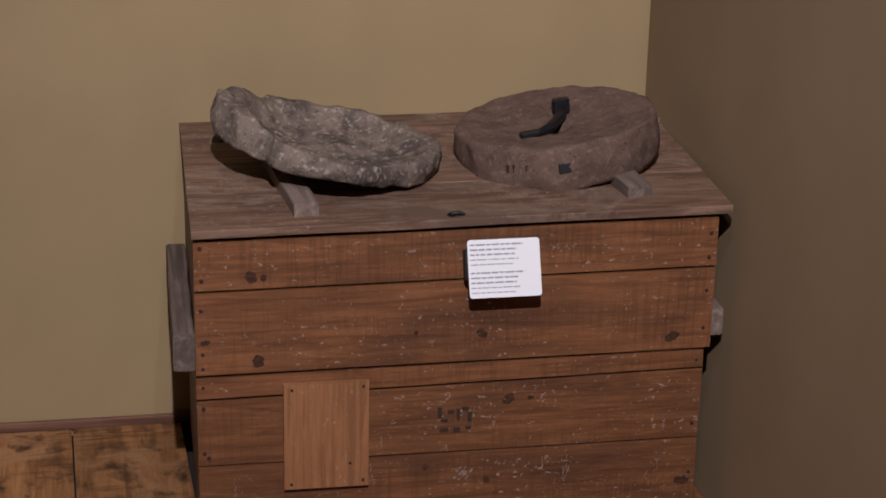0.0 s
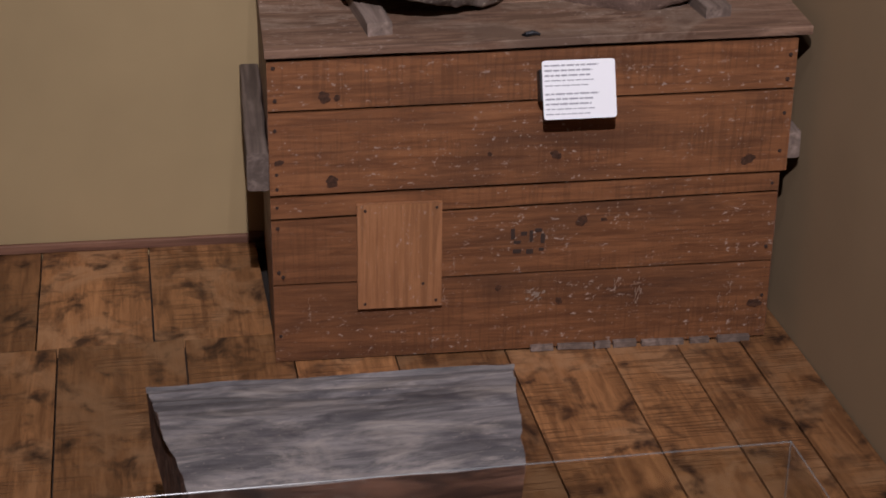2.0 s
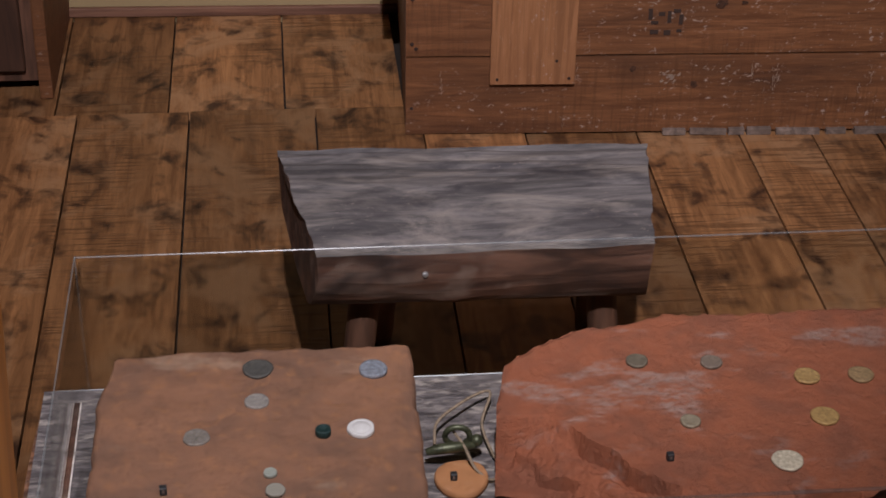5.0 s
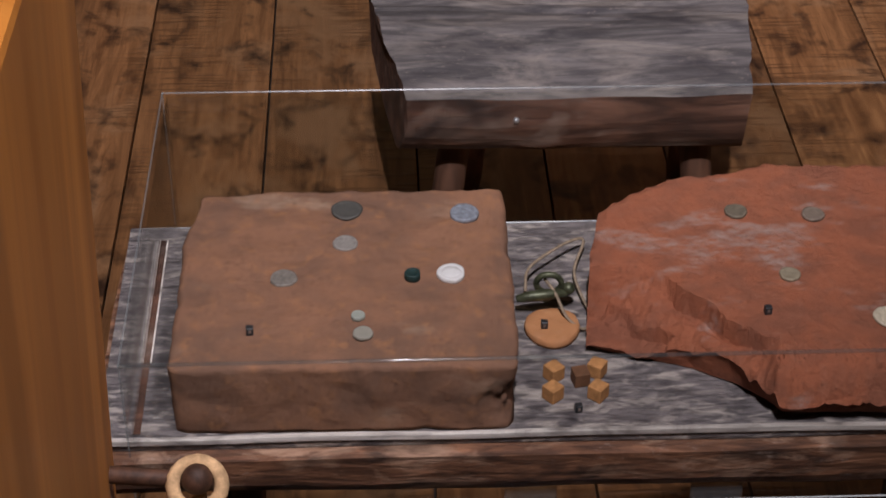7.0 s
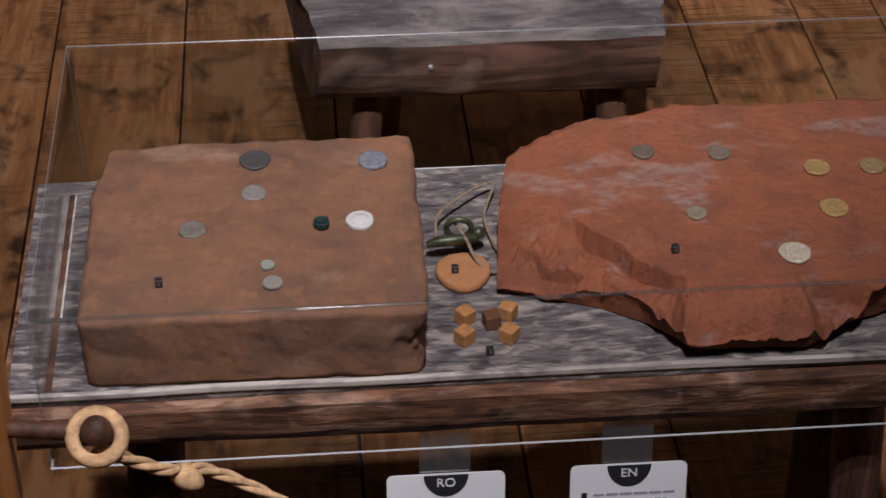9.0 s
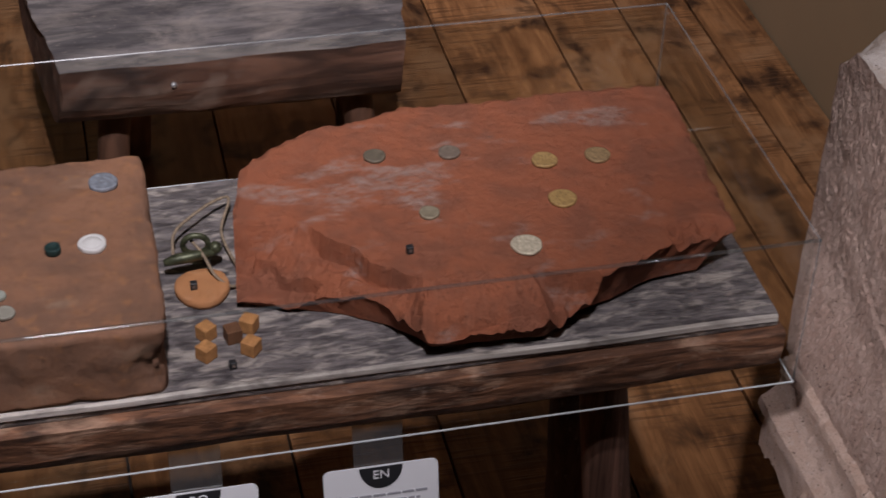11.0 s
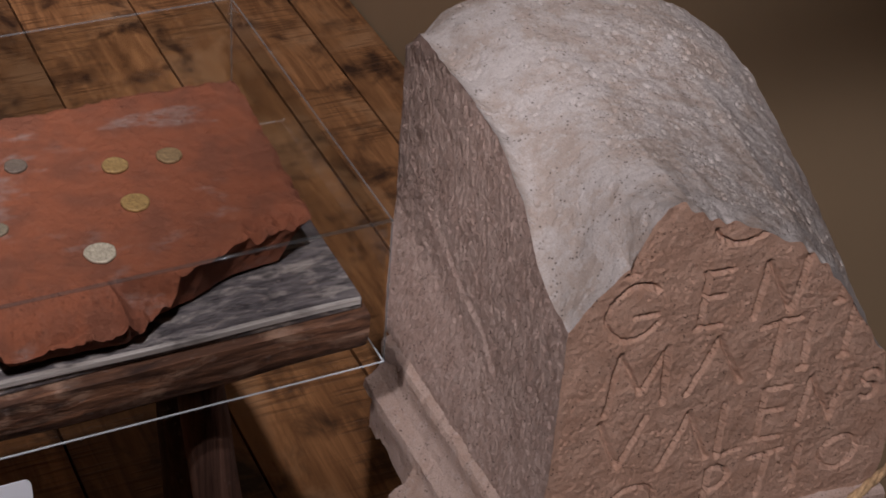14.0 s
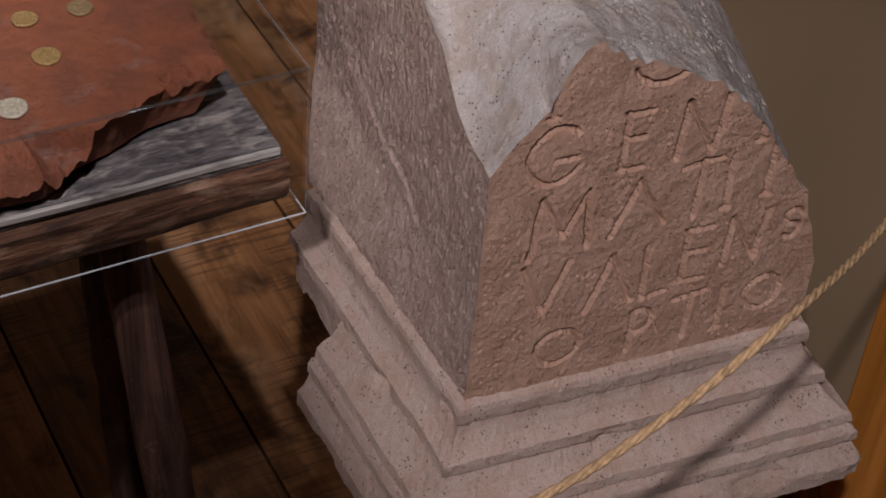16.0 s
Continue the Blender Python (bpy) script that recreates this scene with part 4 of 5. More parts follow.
coin(-0.065, 1.176, KZ, 0.0122, (0.10, 0.095, 0.085), "dark grey corroded bronze coin on the brick")
coin(0.0275, 1.168, KZ, 0.0112, (0.26, 0.28, 0.32), "bluish grey worn coin on the brick", thick=0.0035)
coin(-0.066, 1.132, KZ, 0.0095, (0.32, 0.29, 0.26), "pale silver coin on the brick")
coin(-0.112, 1.089, KZ, 0.0100, (0.24, 0.21, 0.18), "grey silver coin on the brick")
coin(-0.0155, 1.088, KZ, 0.0060, (0.012, 0.035, 0.032), "small dark green glass bead on the brick", "glass bead", 0.0055, 0.001, metal=0.0, group="")
coin(0.0135, 1.090, KZ, 0.0104, (0.72, 0.70, 0.68), "white domed gaming counter on the brick", "counter", 0.004, -0.002, metal=0.0, group="")
coin(-0.0565, 1.042, KZ, 0.0050, (0.33, 0.35, 0.30), "tiny pale greenish glass bead on the brick", "glass bead", 0.003, metal=0.0, group="")
coin(-0.053, 1.022, KZ, 0.0072, (0.30, 0.28, 0.23), "small clear glassy counter on the brick", "counter", 0.0025, metal=0.0, group="")
coin(0.246, 1.179, TZ, 0.0090, (0.17, 0.14, 0.10), "brown bronze coin on the red tile")
coin(0.307, 1.173, TZ, 0.0090, (0.22, 0.17, 0.13), "greyish bronze coin on the red tile")
coin(0.381, 1.148, TZ, 0.0105, (0.44, 0.28, 0.11), "yellow brass coin with a hollow centre on the red tile", dish=0.0008)
coin(0.426, 1.147, TZ, 0.0104, (0.36, 0.24, 0.12), "dull brass coin on the red tile")
coin(0.381, 1.094, TZ, 0.0112, (0.46, 0.29, 0.11), "yellow brass coin on the red tile")
coin(0.273, 1.095, TZ, 0.0080, (0.30, 0.25, 0.17), "small worn silver coin on the red tile", dish=0.0006)
coin(0.337, 1.041, TZ, 0.0120, (0.62, 0.54, 0.40), "large pale silver coin on the red tile")


def number_cube(x, y, z, turn):
    ob = empty("number_marker", pose(x, y, z, 0, 0, turn), "tiny black numbered marker cube", "marker", "number markers")
    part("cube", box_bm(-0.0027, 0.0027, -0.0025, 0.0025, 0, 0.0064, 0.0004), M_BLACK, ob)
    part("number_bar", box_bm(-0.0009, 0.0009, -0.0028, -0.0024, 0.0022, 0.0046), M_GREYBATTEN, ob, "pale worn number")
    return ob


number_cube(-0.1345, 1.026, KZ, 5)
number_cube(0.2475, 1.050, TZ, 5)
number_cube(0.1045, 1.005, BZ + 0.0006, 8)


def die(x, y, turn, colour=(0.40, 0.19, 0.07), label="small ochre terracotta cube on the grey board", z=BZ + 0.0006):
    ob = tagged(part("bone_cube", box_bm(-0.0060, 0.0060, -0.0060, 0.0060, 0, 0.0120, 0.0010, 2), plain("clay_cube_%d" % turn, colour, 0.7, 0, 0.3, 0.25, 200)), label, "cube", "terracotta cubes")
    ob.matrix_world = pose(x, y, z, 0, 0, turn)
    return ob


die(0.0868, 1.020, 40)
die(0.1205, 1.020, 50)
die(0.0895, 1.043, 36)
die(0.1225, 1.046, 56)
die(0.1090, 1.037, 12, (0.13, 0.06, 0.03), "small dark brown terracotta cube on the grey board")

# pottery counter with a bronze brooch and a cord
disc = tagged(part("clay_counter", disc_slab(lambda a: 0.0208 * (1 + 0.04 * math.sin(3 * a)), lambda x, y: 0.0085 - 0.002 * (math.hypot(x, y) / 0.0225) ** 4, lambda x, y: 0.0, 14, 48, 5, 0.05, 0.0006, 120),
                   stone("orange_clay", (0.44, 0.20, 0.085), (0.36, 0.16, 0.07), (0.5, 0.26, 0.13), 0.85, 3.0, 0.4), None, "", True), "round orange clay disc on the grey board", "disc")
disc.matrix_world = pose(0.0935, 1.098, BZ + 0.0006)
number_cube(0.0865, 1.093, BZ + 0.0090, 0)
M_BRONZE = plain("green_bronze", (0.075, 0.08, 0.045), 0.45, 0.5, 0.5, 0.5, 220)
fib = empty("bronze_brooch", pose(0.089, 1.124, BZ + 0.012), "dark green corroded bronze bow brooch resting on the clay disc", "brooch")
part("bow", tube_bm(spline([(-0.022, -0.004, 0.004), (-0.012, -0.005, 0.007), (0.004, -0.004, 0.008), (0.018, 0.0, 0.006)], 6), [0.0028 + 0.0018 * math.sin(math.pi * i / 18) for i in range(19)], 10), M_BRONZE, fib, "", True)
part("spring", tube_bm([Vector((0.004 + 0.010 * math.cos(a), 0.006 + 0.002 * math.sin(a * 0.5), 0.010 + 0.009 * math.sin(a))) for a in [i * math.pi / 8 for i in range(16)]], 0.0026, 8, None, True), M_BRONZE, fib, "", True)
bm = bmesh.new()
bmesh.ops.create_uvsphere(bm, u_segments=14, v_segments=8, radius=0.0052)
knob = part("knob", bm, M_BRONZE, fib, "", True)
knob.matrix_local = pose(0.019, 0.002, 0.009)
cord_pts = [(0.075, 1.135, 0.012), (0.079, 1.158, 0.016), (0.098, 1.178, 0.018), (0.118, 1.196, 0.016), (0.128, 1.20, 0.012), (0.117, 1.165, 0.008), (0.121, 1.13, 0.006), (0.126, 1.112, 0.004),
            (0.118, 1.096, 0.004), (0.105, 1.102, 0.011), (0.097, 1.118, 0.022), (0.09, 1.135, 0.024)]
bm = tube_bm([Vector((a, b, BZ + c)) for a, b, c in spline(cord_pts, 6)], 0.0013, 8)
tagged(part("cord", bm, plain("grey_cord", (0.24, 0.18, 0.125), 0.9, 0, 0.2, 0.4, 300), None, "", True), "thin grey brown leather cord looped beside the brooch", "cord")

# ---------------------------------------------------------------- hanging language cards under the bench front
for cx, text in ((0.069, "RO"), (0.209, "EN")):
    ca = empty("caption_card", pose(cx, 0.952, 0.639, -14, 0.4, 0), "white caption card with a black " + text + " tab hung below the case", "label", "caption cards")
    part("card", card_bm(0.090, 0.13, 0.0012, 0.005), M_CARD, ca)
    bm = bmesh.new()
    arc = [(0.017 * math.cos(a), 0.065 - 0.019 * math.sin(a)) for a in [math.pi * k / 14 for k in range(15)]]
    bm.faces.new([bm.verts.new((x, -0.0006, z - 0.0006)) for x, z in arc])
    part("tab", bm, M_BLACK, ca, "black half round language tab")
    lettering(text, 0.0105, M_CARD, "tab_lettering", ca, pose(0, -0.0009, 0.0575, 90))
    part("bullet", box_bm(-0.036, -0.0318, -0.0006, 0.0002, 0.0365, 0.0410), M_BLACK, ca)
    rng = random.Random(5)
    for i in range(8):
        bm, xx, end = bmesh.new(), -0.027, 0.036 - 0.006 * ((i * 7) % 3)
        while xx < end:
            w = rng.uniform(0.004, 0.011)
            box_bm(xx, min(xx + w, end), -0.0006, 0.0002, 0.038 - i * 0.0062, 0.0400 - i * 0.0062, bm=bm)
            xx += w + 0.0014
        part("text_line", bm, M_INK, ca)
    # clear plastic clip that holds the card to the case
    clip = part("clip", box_bm(-0.0195, 0.0195, 0.008, 0.012, 0.060, 0.098, 0.0008), M_TAPE, ca, "clear plastic clip")
    clip.visible_shadow = False

# ---------------------------------------------------------------- inscribed altar
ALT = pose(0.640, 0.853, 0, 0, 0, -6)
AW, AD, AZ = 0.322, 0.392, 0.578
altar = empty("stone_altar", ALT, "broken pink limestone altar with a carved inscription and moulded base", "altar")

# strokes of carved capitals in a unit box
CAPS = {
    "I": [(0.5, 0, 0.5, 1), (0.3, 0, 0.7, 0)], "V": [(0, 1, 0.5, 0), (0.5, 0, 1, 1)], "A": [(0, 0, 0.45, 1), (0.45, 1, 1, 0.05)], "L": [(0.2, 1, 0.2, 0), (0.2, 0, 1, 0.05)],
    "E": [(0.2, 0, 0.2, 1), (0.1, 1, 1, 1), (0.2, 0.55, 0.9, 0.55), (0.1, 0, 1, 0)], "N": [(0, 0, 0.1, 1), (0.1, 1, 0.85, 0), (0.85, 0, 1, 1)],
    "M": [(0, 0, 0.12, 1), (0.12, 1, 0.55, 0.3), (0.55, 0.3, 0.92, 1), (0.92, 1, 1, 0.05)], "T": [(0.5, 0, 0.55, 1), (0, 0.93, 1, 1)],
    "P": [(0.2, 0, 0.2, 1)], "S": [], "O": [], "G": [], "U": [],
}


def ring(cx, cy, rx, ry, a0, a1, n=16):
    pts = [(cx + rx * math.cos(radians(a0 + (a1 - a0) * k / n)), cy + ry * math.sin(radians(a0 + (a1 - a0) * k / n))) for k in range(n + 1)]
    return [(*p, *q) for p, q in zip(pts, pts[1:])]


CAPS["O"] = ring(0.5, 0.5, 0.5, 0.5, 0, 360)
CAPS["G"] = ring(0.58, 0.5, 0.56, 0.5, 45, 330) + [(0.6, 0.42, 1.0, 0.42)]
CAPS["U"] = ring(0.5, 1.0, 0.5, 1.0, 185, 350)
CAPS["P"] += ring(0.35, 0.74, 0.6, 0.27, 110, -110)
CAPS["S"] = ring(0.5, 0.75, 0.45, 0.25, 20, 250) + ring(0.5, 0.25, 0.45, 0.25, 90, -140)
LINES = [("IU", (0.036, 0.866, 0.022, 0.03, 0.112, 0.882, 0.046, 0.016)),
         ("GENI", (0.030, 0.802, 0.042, 0.054, 0.107, 0.801, 0.024, 0.056, 0.160, 0.802, 0.038, 0.056, 0.226, 0.805, 0.02, 0.03)),
         ("MATII", (0.042, 0.726, 0.050, 0.062, 0.112, 0.734, 0.048, 0.053, 0.170, 0.736, 0.034, 0.058, 0.206, 0.740, 0.018, 0.055, 0.244, 0.744, 0.018, 0.055)),
         ("VALENS", (0.040, 0.665, 0.040, 0.052, 0.100, 0.654, 0.042, 0.058, 0.146, 0.655, 0.028, 0.058, 0.182, 0.665, 0.026, 0.056, 0.225, 0.674, 0.036, 0.052, 0.279, 0.69, 0.018, 0.03)),
         ("OPTIO", (0.060, 0.601, 0.040, 0.039, 0.143, 0.594, 0.026, 0.048, 0.186, 0.598, 0.030, 0.050, 0.226, 0.598, 0.016, 0.05, 0.256, 0.613, 0.036, 0.036))]
STROKES = []
for word, places in LINES:
    for n, ch in enumerate(word):
        u0, z0, w, h = places[4 * n:4 * n + 4]
        for a, b, c, d in CAPS[ch]:
            STROKES.append((u0 + a * w, z0 + b * h, u0 + c * w, z0 + d * h))
STROKES = np.array(STROKES)


def groove(u, z):
    """Depth of the carving at arrays of places on the front."""
    best = np.full(u.shape, 9.0)
    for a, b, c, d in STROKES:
        dx, dz = c - a, d - b
        t = np.clip(((u - a) * dx + (z - b) * dz) / max(dx * dx + dz * dz, 1e-9), 0, 1)
        best = np.minimum(best, np.hypot(u - a - t * dx, z - b - t * dz))
    # worn carving: shallower in patches, with ragged sides
    worn = 0.86 + 0.14 * np.sin(u * 71 + 3 * np.sin(z * 47)) * np.sin(z * 83 + 2 * np.sin(u * 59))
    ragged = 0.0006 * np.sin(u * 900 + 5 * np.sin(z * 310)) * np.sin(z * 830)
    return 0.0085 * worn * np.clip(1 - (best + ragged) / 0.0034, 0, 1)


# the break: heights of the front edge along u, and how the broken top rises to the rear
JAG_U = [0.0, 0.006, 0.012, 0.03, 0.044, 0.056, 0.066, 0.080, 0.106, 0.15, 0.192, 0.221, 0.248, 0.295, 0.31, 0.322]
JAG_Z = [0.828, 0.850, 0.862, 0.870, 0.877, 0.912, 0.926, 0.927, 0.908, 0.894, 0.867, 0.839, 0.803, 0.735, 0.69, 0.65]
LEFT_V = [0.0, 0.036, 0.068, 0.113, 0.165, 0.229, 0.309, 0.357, 0.375]
LEFT_Z = [0.822, 0.824, 0.838, 0.870, 0.888, 0.886, 0.880, 0.876, 0.862]
BACK_U = [0.0, 0.03, 0.078, 0.15, 0.206, 0.25, 0.296, 0.322]
BACK_Z = [0.868, 0.895, 0.905, 0.901, 0.892, 0.875, 0.842, 0.785]


def break_z(u, v):
    f = np.interp(u, JAG_U, JAG_Z) + 0.0022 * np.sin(u * 230 + 4 * np.sin(u * 61)) * np.clip(1 - v / 0.015, 0, 1)
    soft = np.interp(u, [0, 0.03, 0.06, 0.09, 0.12, 0.2, 0.27, 0.322], [0.835, 0.868, 0.905, 0.917, 0.906, 0.864, 0.782, 0.665])
    f = soft + (f - soft) * np.clip(1 - v / 0.05, 0, 1)
    b = np.interp(u, BACK_U, BACK_Z)
    k = np.interp(v, [0, 0.05, 0.15, 0.28, AD], [0, 0.18, 0.62, 0.95, 1.0])
    z = f + (b - f) * k
    near = np.clip(1 - u / 0.05, 0, 1) ** 2
    z = z * (1 - near) + np.interp(v, LEFT_V, LEFT_Z) * near
    drop = 0.02 * np.clip((v - (AD - 0.05)) / 0.05, 0, 1) ** 2
    return z - drop


def rough_at(p, amp, freq):
    q = Vector(p)
    return noise.noise_vector(q * freq) * amp + noise.noise_vector(q * freq * 2.6) * amp * 0.5


def grid_part(name, nu, nv, place, material, amp, freq, label="", stretch=(1, 1, 1), carve=None, axis=1, inward=Vector((0, -1, 0))):
    """A curved sheet place(s, t), roughened by a field that depends on the place alone, so that sheets meet at their edges."""
    verts, faces = [], []
    for j in range(nv + 1):
        for i in range(nu + 1):
            p = Vector(place(i / nu, j / nv))
            q = Vector((p.x * stretch[0], p.y * stretch[1], p.z * stretch[2]))
            edge = min(i, nu - i, j, nv - j) / 6.0
            w = rough_at(p, 0.0016, 30)
            w += rough_at(q, amp, freq) * min(1.0, edge)
            if nu > 200:
                w -= inward * ((pitting(p, 0.011, 0.30) if carve is None or axis == 0 else 0.0) + pitting(p + Vector((1, 2, 3)), 0.005, 0.34)) * min(1.0, edge)
            p += w
            verts.append(p)
    if carve is not None:
        a = np.array([tuple(v) for v in verts])
        a[:, axis] += carve(a)
        verts = [tuple(v) for v in a]
    for j in range(nv):
        for i in range(nu):
            k = j * (nu + 1) + i
            faces.append((k, k + 1, k + nu + 2, k + nu + 1))
    me = bpy.data.meshes.new(name)
    me.from_pydata([tuple(v) for v in verts], [], faces)
    me.materials.append(material)
    ob = new(name, me)
    ob.parent = altar
    if label:
        tagged(ob, label)
    return ob


def gash(v, z):
    """Depth of a long chisel cut across the left face."""
    best = np.full(v.shape, 9.0)
    for a, b, c, d in ((0.246, 0.712, 0.204, 0.703), (0.204, 0.703, 0.163, 0.697), (0.163, 0.697, 0.125, 0.680)):
        dx, dz = c - a, d - b
        t = np.clip(((v - a) * dx + (z - b) * dz) / (dx * dx + dz * dz), 0, 1)
        near = np.hypot(v - a - t * dx, z - b - t * dz)
        rear = (v - a) * dz - (z - b) * dx > 0
        best = np.minimum(best, near / np.where(rear, 0.0022, 0.0085))
    return 0.012 * np.clip(1 - best, 0, 1)


def top_edge(u, v):
    return float(break_z(u, v))


def flare(z):
    """1 at the foot of the shaft, 0 above: how far the foot of the left side spreads outwards."""
    t = min(1.0, max(0.0, (z - AZ) / 0.10))
    return 1 - t * t * (3 - 2 * t)


def left_place(s, t):
    z = AZ + t * (top_edge(0.0, s * AD) - AZ)
    v = s * AD * (1 - 0.2 * flare(z))
    return (-0.1 * v * flare(z), v, z)


def rear_place(s, t):
    z = AZ + t * (top_edge(s * AW, AD) - AZ)
    v = AD * (1 - 0.2 * flare(z))
    return (s * AW - 0.1 * v * flare(z) * (1 - s), v, z)


def pitting(p, size, share):
    """Small weathered holes: depth of the nearest one at a place."""
    d = noise.voronoi(p / size)[0][0]
    keep = noise.noise(p * 31 + Vector((5, 2, 9)))
    return size * 0.35 * max(0.0, 1 - d / share) if keep > 0.05 else 0.0


grid_part("inscribed_face", 320, 340, lambda s, t: (s * AW, 0.0, AZ + t * (top_edge(s * AW, 0.0) - AZ)), M_ALTAR, 0.0006, 200, "warm pink face carved with capitals GENI MATII VALENS OPTIO",
          carve=lambda a: groove(a[:, 0], a[:, 2]))
grid_part("left_face", 330, 290, left_place, M_ALTAR_SIDE, 0.0017, 210, "coarsely chiselled brownish side", (1, 1.4, 0.33),
          carve=lambda a: gash(a[:, 1], a[:, 2]), axis=0, inward=Vector((-1, 0, 0)))
grid_part("right_face", 60, 60, lambda s, t: (AW, s * AD, AZ + t * (top_edge(AW, s * AD) - AZ)), M_ALTAR_SIDE, 0.0030, 70, "coarsely chiselled side")
grid_part("rear_face", 50, 50, rear_place, M_ALTAR_SIDE, 0.0025, 60, "rough rear side")
grid_part("broken_top", 230, 260, lambda s, t: (s * AW, t * AD, top_edge(s * AW, t * AD)), M_ALTAR_TOP, 0.0009, 75, "pale greyish white broken upper surface", inward=Vector((0, 0, 1)))
# moulded base: out-step and height of the profile, from the shaft down to the floor
PROFILE = [(0.0, 0.582), (0.007, 0.579), (0.009, 0.574), (0.009, 0.562), (0.006, 0.559), (0.008, 0.551), (0.013, 0.542), (0.020, 0.536), (0.025, 0.533), (0.026, 0.522), (0.022, 0.519), (0.025, 0.514),
           (0.032, 0.505), (0.042, 0.498), (0.049, 0.495), (0.051, 0.486), (0.047, 0.483), (0.052, 0.480), (0.056, 0.475), (0.057, 0.466), (0.053, 0.462), (0.057, 0.456), (0.061, 0.450), (0.066, 0.442), (0.066, 0.424)]


def base_ring(out, z):
    r = []
    n = 110
    x0, x1, y0, y1 = -out, AW + out, -out, 0.300
    for (ax, ay, bx, by) in ((x0, y0, x1, y0), (x1, y0, x1, y1), (x1, y1, x0, y1), (x0, y1, x0, y0)):
        for k in range(n):
            f = k / n
            r.append((ax + (bx - ax) * f, ay + (by - ay) * f, z))
    return r


bm = bmesh.new()
fine = []
for (o0, z0), (o1, z1) in zip(PROFILE, PROFILE[1:]):
    n = max(1, int(abs(z1 - z0) / (0.005 if z0 > 0.3 else 0.02)))
    fine += [(o0 + (o1 - o0) * k / n, z0 + (z1 - z0) * k / n) for k in range(n)]
fine.append(PROFILE[-1])
rings = []
for o, z in fine:
    row = []
    for p in base_ring(o, z):
        p = Vector(p)
        wear = noise.noise(p * 22)
        w = rough_at(p, 0.0012, 26) + rough_at(p, 0.0009, 140)
        if wear > 0.42:
            w += Vector((AW / 2 - p.x, AD / 2 - p.y, 0)).normalized() * (wear - 0.42) * 0.03
        share = max(0.0, 1 - max(p.x, 0.0) / AW)
        p.x -= 0.1 * max(p.y, 0.0) * share
        # the rear of the left side is knocked off below the upper fillet
        gap = 0.012 * noise.noise(Vector((p.z * 30, 4.0, 1.0)))
        if p.x < 0.02 and z < 0.521 and p.y > 0.182 + gap:
            p.x = max(p.x, -0.042 - 0.03 * (p.y - 0.182))
        if z < 0.474 - 0.1 * max(0.0, p.y - 0.2) and p.y > 0.196 + gap:
            p.x = max(p.x, 0.06)
        row.append(bm.verts.new(p + w))
    rings.append(row)
for a, b in zip(rings, rings[1:]):
    for k in range(len(a)):
        j = (k + 1) % len(a)
        bm.faces.new((a[k], a[j], b[j], b[k]))
bm.faces.new(rings[0])
bm.faces.new(rings[-1])
part("moulded_base", bm, M_ALTAR_BASE, altar, "stepped moulded base of pale pink stone")
part("plinth", plank_bm(0.10, 0.34, 0.02, 0.19, 0.0, 0.426, "z", 10, 0.003, 3.0, 0.006), M_ALTAR_BASE, altar, "narrow block hidden under the base")

# ---------------------------------------------------------------- rope barrier


def rope_post(x0, x1, y0, y1, z1, lean, label):
    ob = empty("rope_post", pose((x0 + x1) / 2, (y0 + y1) / 2, 0, 0, lean, 0), label, "post", "rope posts")
    hx, hy = (x1 - x0) / 2, (y1 - y0) / 2
    part("upright", box_bm(-hx, hx, -hy, hy, 0.03, z1, 0.004, 2), M_POST, ob)
    part("foot", box_bm(-hx - 0.012, hx + 0.012, -hy - 0.03, hy + 0.03, 0.0, 0.03, 0.004, 2), M_POST, ob)
    return ob


post_l = rope_post(-0.297, -0.207, 0.40, 0.622, 1.405, 2.3, "orange varnished pine board post of the rope barrier")
post_r = rope_post(1.250, 1.276, 0.86, 0.985, 1.10, 0.0, "orange pine post of the rope barrier by the wall")
RX, RZ = -0.1230, 1.1150
for pp, base, tip in ((post_l, (-0.216, 0.612, RZ), (RX, 0.600, RZ)), (post_r, (1.24, 0.872, 0.965), (1.165, 0.868, 0.965))):
    inv = pp.matrix_world.inverted()
    a, b = inv @ Vector(base), inv @ Vector(tip)
    peg = part("peg", tube_bm([a.lerp(b, k / 3) for k in range(4)], [0.0042, 0.004, 0.004, 0.004], 14), M_KNOT, pp, "dark brown wooden peg", True)
    bm = bmesh.new()
    bmesh.ops.create_uvsphere(bm, u_segments=16, v_segments=10, radius=0.0072)
    bmesh.ops.translate(bm, verts=bm.verts, vec=b + Vector((0, -0.002, 0.003)))
    part("knob", bm, M_KNOT, peg, "", True)

ROPE = [(-0.124, 0.597, 1.108), (-0.098, 0.61, 1.080), (-0.058, 0.634, 1.04), (0.10, 0.665, 0.86), (0.30, 0.69, 0.70), (0.50, 0.705, 0.620), (0.631, 0.715, 0.611), (0.76, 0.733, 0.632), (0.88, 0.752, 0.677), (0.974, 0.767, 0.734), (1.08, 0.80, 0.83), (1.168, 0.868, 0.955)]
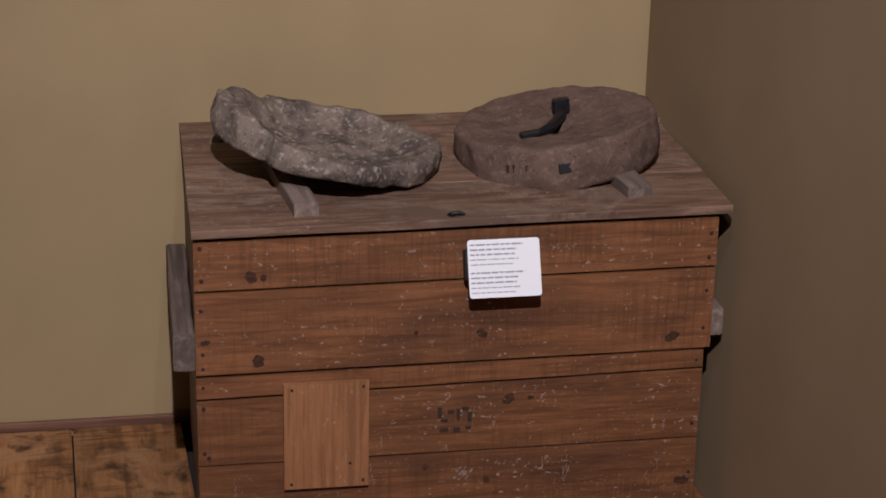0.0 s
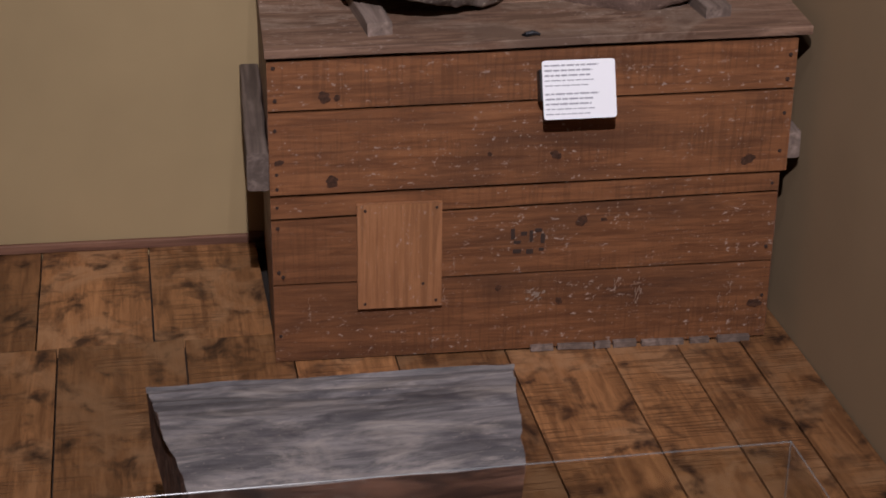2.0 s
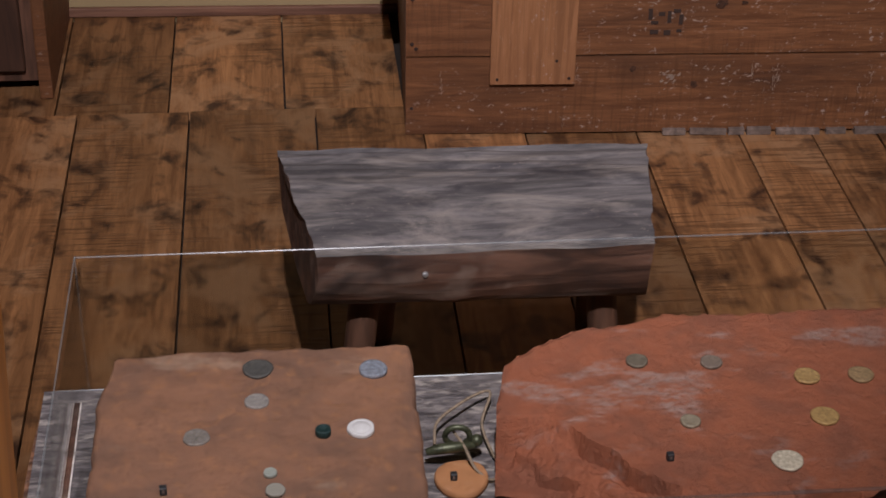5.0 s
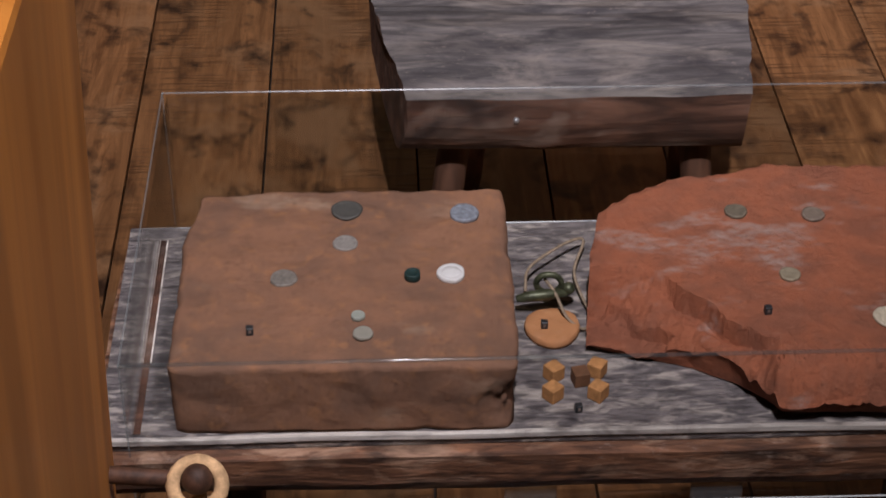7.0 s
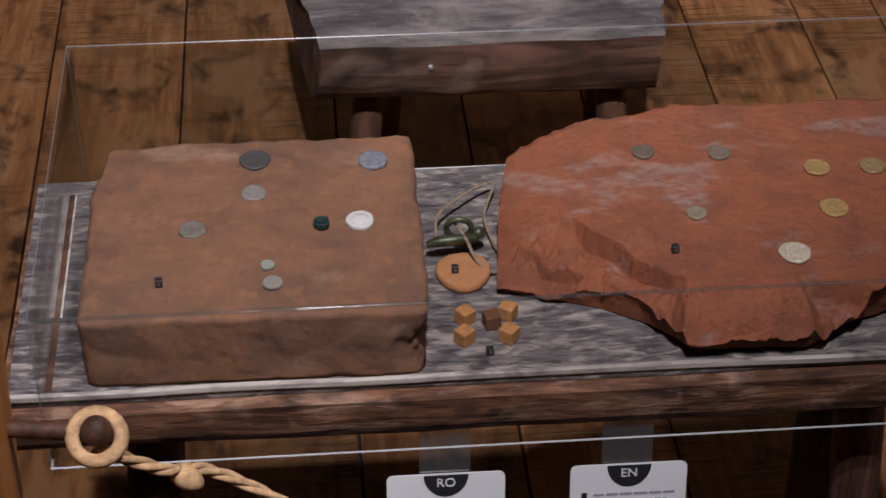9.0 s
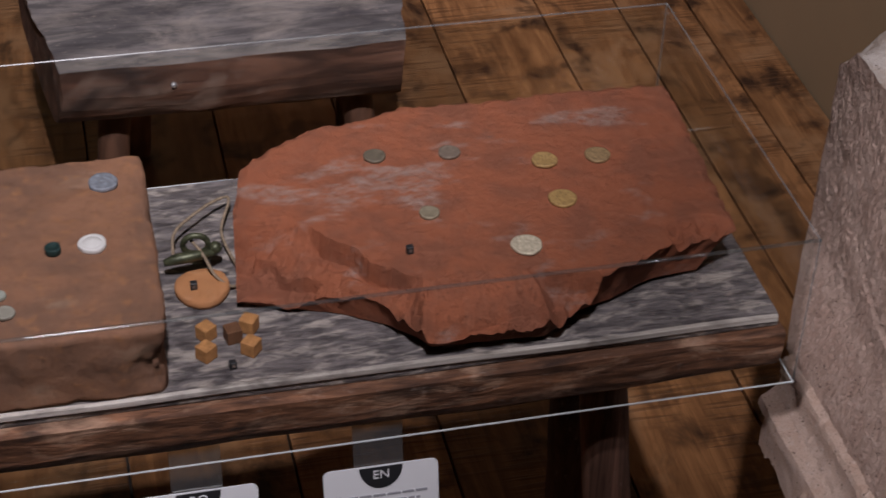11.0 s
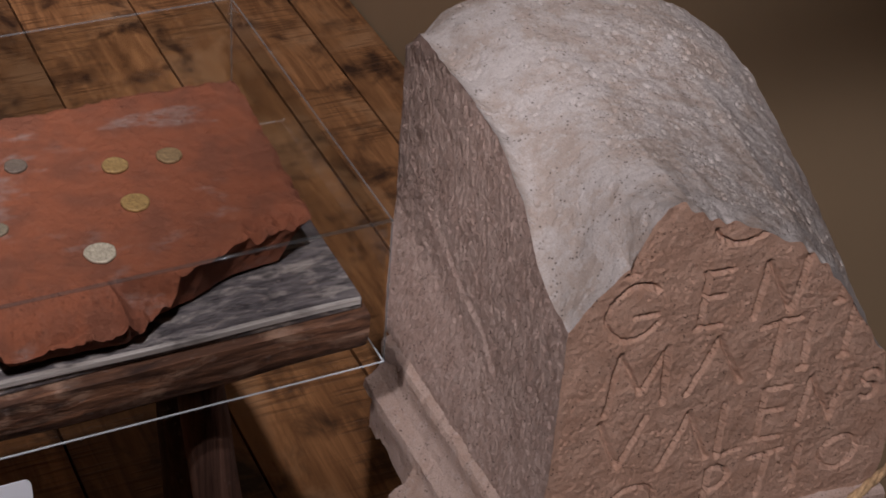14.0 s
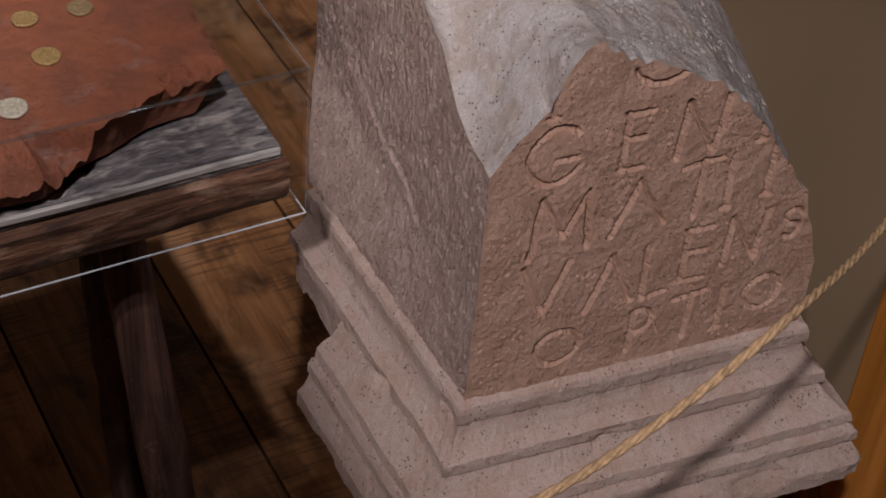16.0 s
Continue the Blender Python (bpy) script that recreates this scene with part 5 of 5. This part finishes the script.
# the hanging part of the rope sags forward, away from the altar
ROPE = [Vector(p).lerp(Vector((0.077, -0.013, 1.654)), 0.22 if 0.2 < p[0] < 0.9 else 0.11 if 0.0 < p[0] < 1.0 else 0.0) for p in ROPE]
rope = empty("rope", pose(0, 0, 0), "twisted natural fibre rope hanging between the posts", "rope")
core = spline(ROPE, 24)
for strand in range(3):
    pts, dist = [], 0.0
    for i, p in enumerate(core):
        d = (core[min(i + 1, len(core) - 1)] - core[max(i - 1, 0)]).normalized()
        if i:
            dist += (p - core[i - 1]).length
        s = d.cross(Vector((0, 0, 1))).normalized()
        w = s.cross(d)
        a = dist / 0.045 * 2 * math.pi + strand * 2 * math.pi / 3
        pts.append(p + (s * math.cos(a) + w * math.sin(a)) * 0.0016)
    part("strand", tube_bm(pts, 0.0019, 8), M_ROPE, rope, "", True)
loop = [Vector((RX + 0.0108 * math.cos(a), 0.597 + 0.0072 * math.sin(a), RZ + 0.0080 * math.sin(a))) for a in [2 * math.pi * k / 20 for k in range(20)]]
part("loop", tube_bm(loop, 0.0034, 10, None, True), M_ROPE, rope, "", True)
part("loop", tube_bm([Vector((1.175, 0.868 + 0.016 * math.cos(a), 0.965 + 0.018 * math.sin(a))) for a in [2 * math.pi * k / 20 for k in range(20)]], 0.005, 10, None, True), M_ROPE, rope, "", True)
bm = bmesh.new()
bmesh.ops.create_icosphere(bm, subdivisions=3, radius=0.0058)
for v in bm.verts:
    v.co = Vector((v.co.x * 1.6, v.co.y, v.co.z)) * (1 + 0.15 * noise.noise(v.co * 150))
kn = part("knot", bm, M_ROPE, rope, "", True)
kn.matrix_local = pose(-0.088, 0.616, 1.068, 0, 35, 0)

# ---------------------------------------------------------------- at the far left: dark cupboard and a grey stone block
cup = empty("wooden_cupboard", pose(-1.12, 3.36, 0), "dark old wooden cupboard standing against the ochre wall", "cupboard")
part("body", plank_bm(0.0, 0.585, 0.03, 0.40, 0.03, 0.92, "z", 8, 0.002, 7.0, 0.003), M_DARKWOOD, cup)
part("corner_board", plank_bm(0.585, 0.612, 0.0, 0.42, 0.0, 0.94, "z", 8, 0.003, 2.0, 0.004), M_CRATE, cup, "reddish brown corner board")
part("door", box_bm(0.03, 0.56, 0.008, 0.03, 0.06, 0.88, 0.003), M_DARKWOOD, cup)

bm = disc_slab(lambda a: ((abs(math.cos(a)) / 0.2) ** 8 + (abs(math.sin(a)) / 0.3) ** 8) ** -0.125, lambda x, y: 0.34 + 0.02 * fbm(Vector((x * 9, y * 9, 0)), 3), lambda x, y: 0.0, 24, 90, 12, 0.02, 0.008, 18)
blk = tagged(part("stone_block", bm, M_GREYSTONE, None, "", True), "rough grey limestone block standing on the plank floor", "stone")
blk.matrix_world = pose(-0.79, 2.72, 0.004, 0, 0, 3)
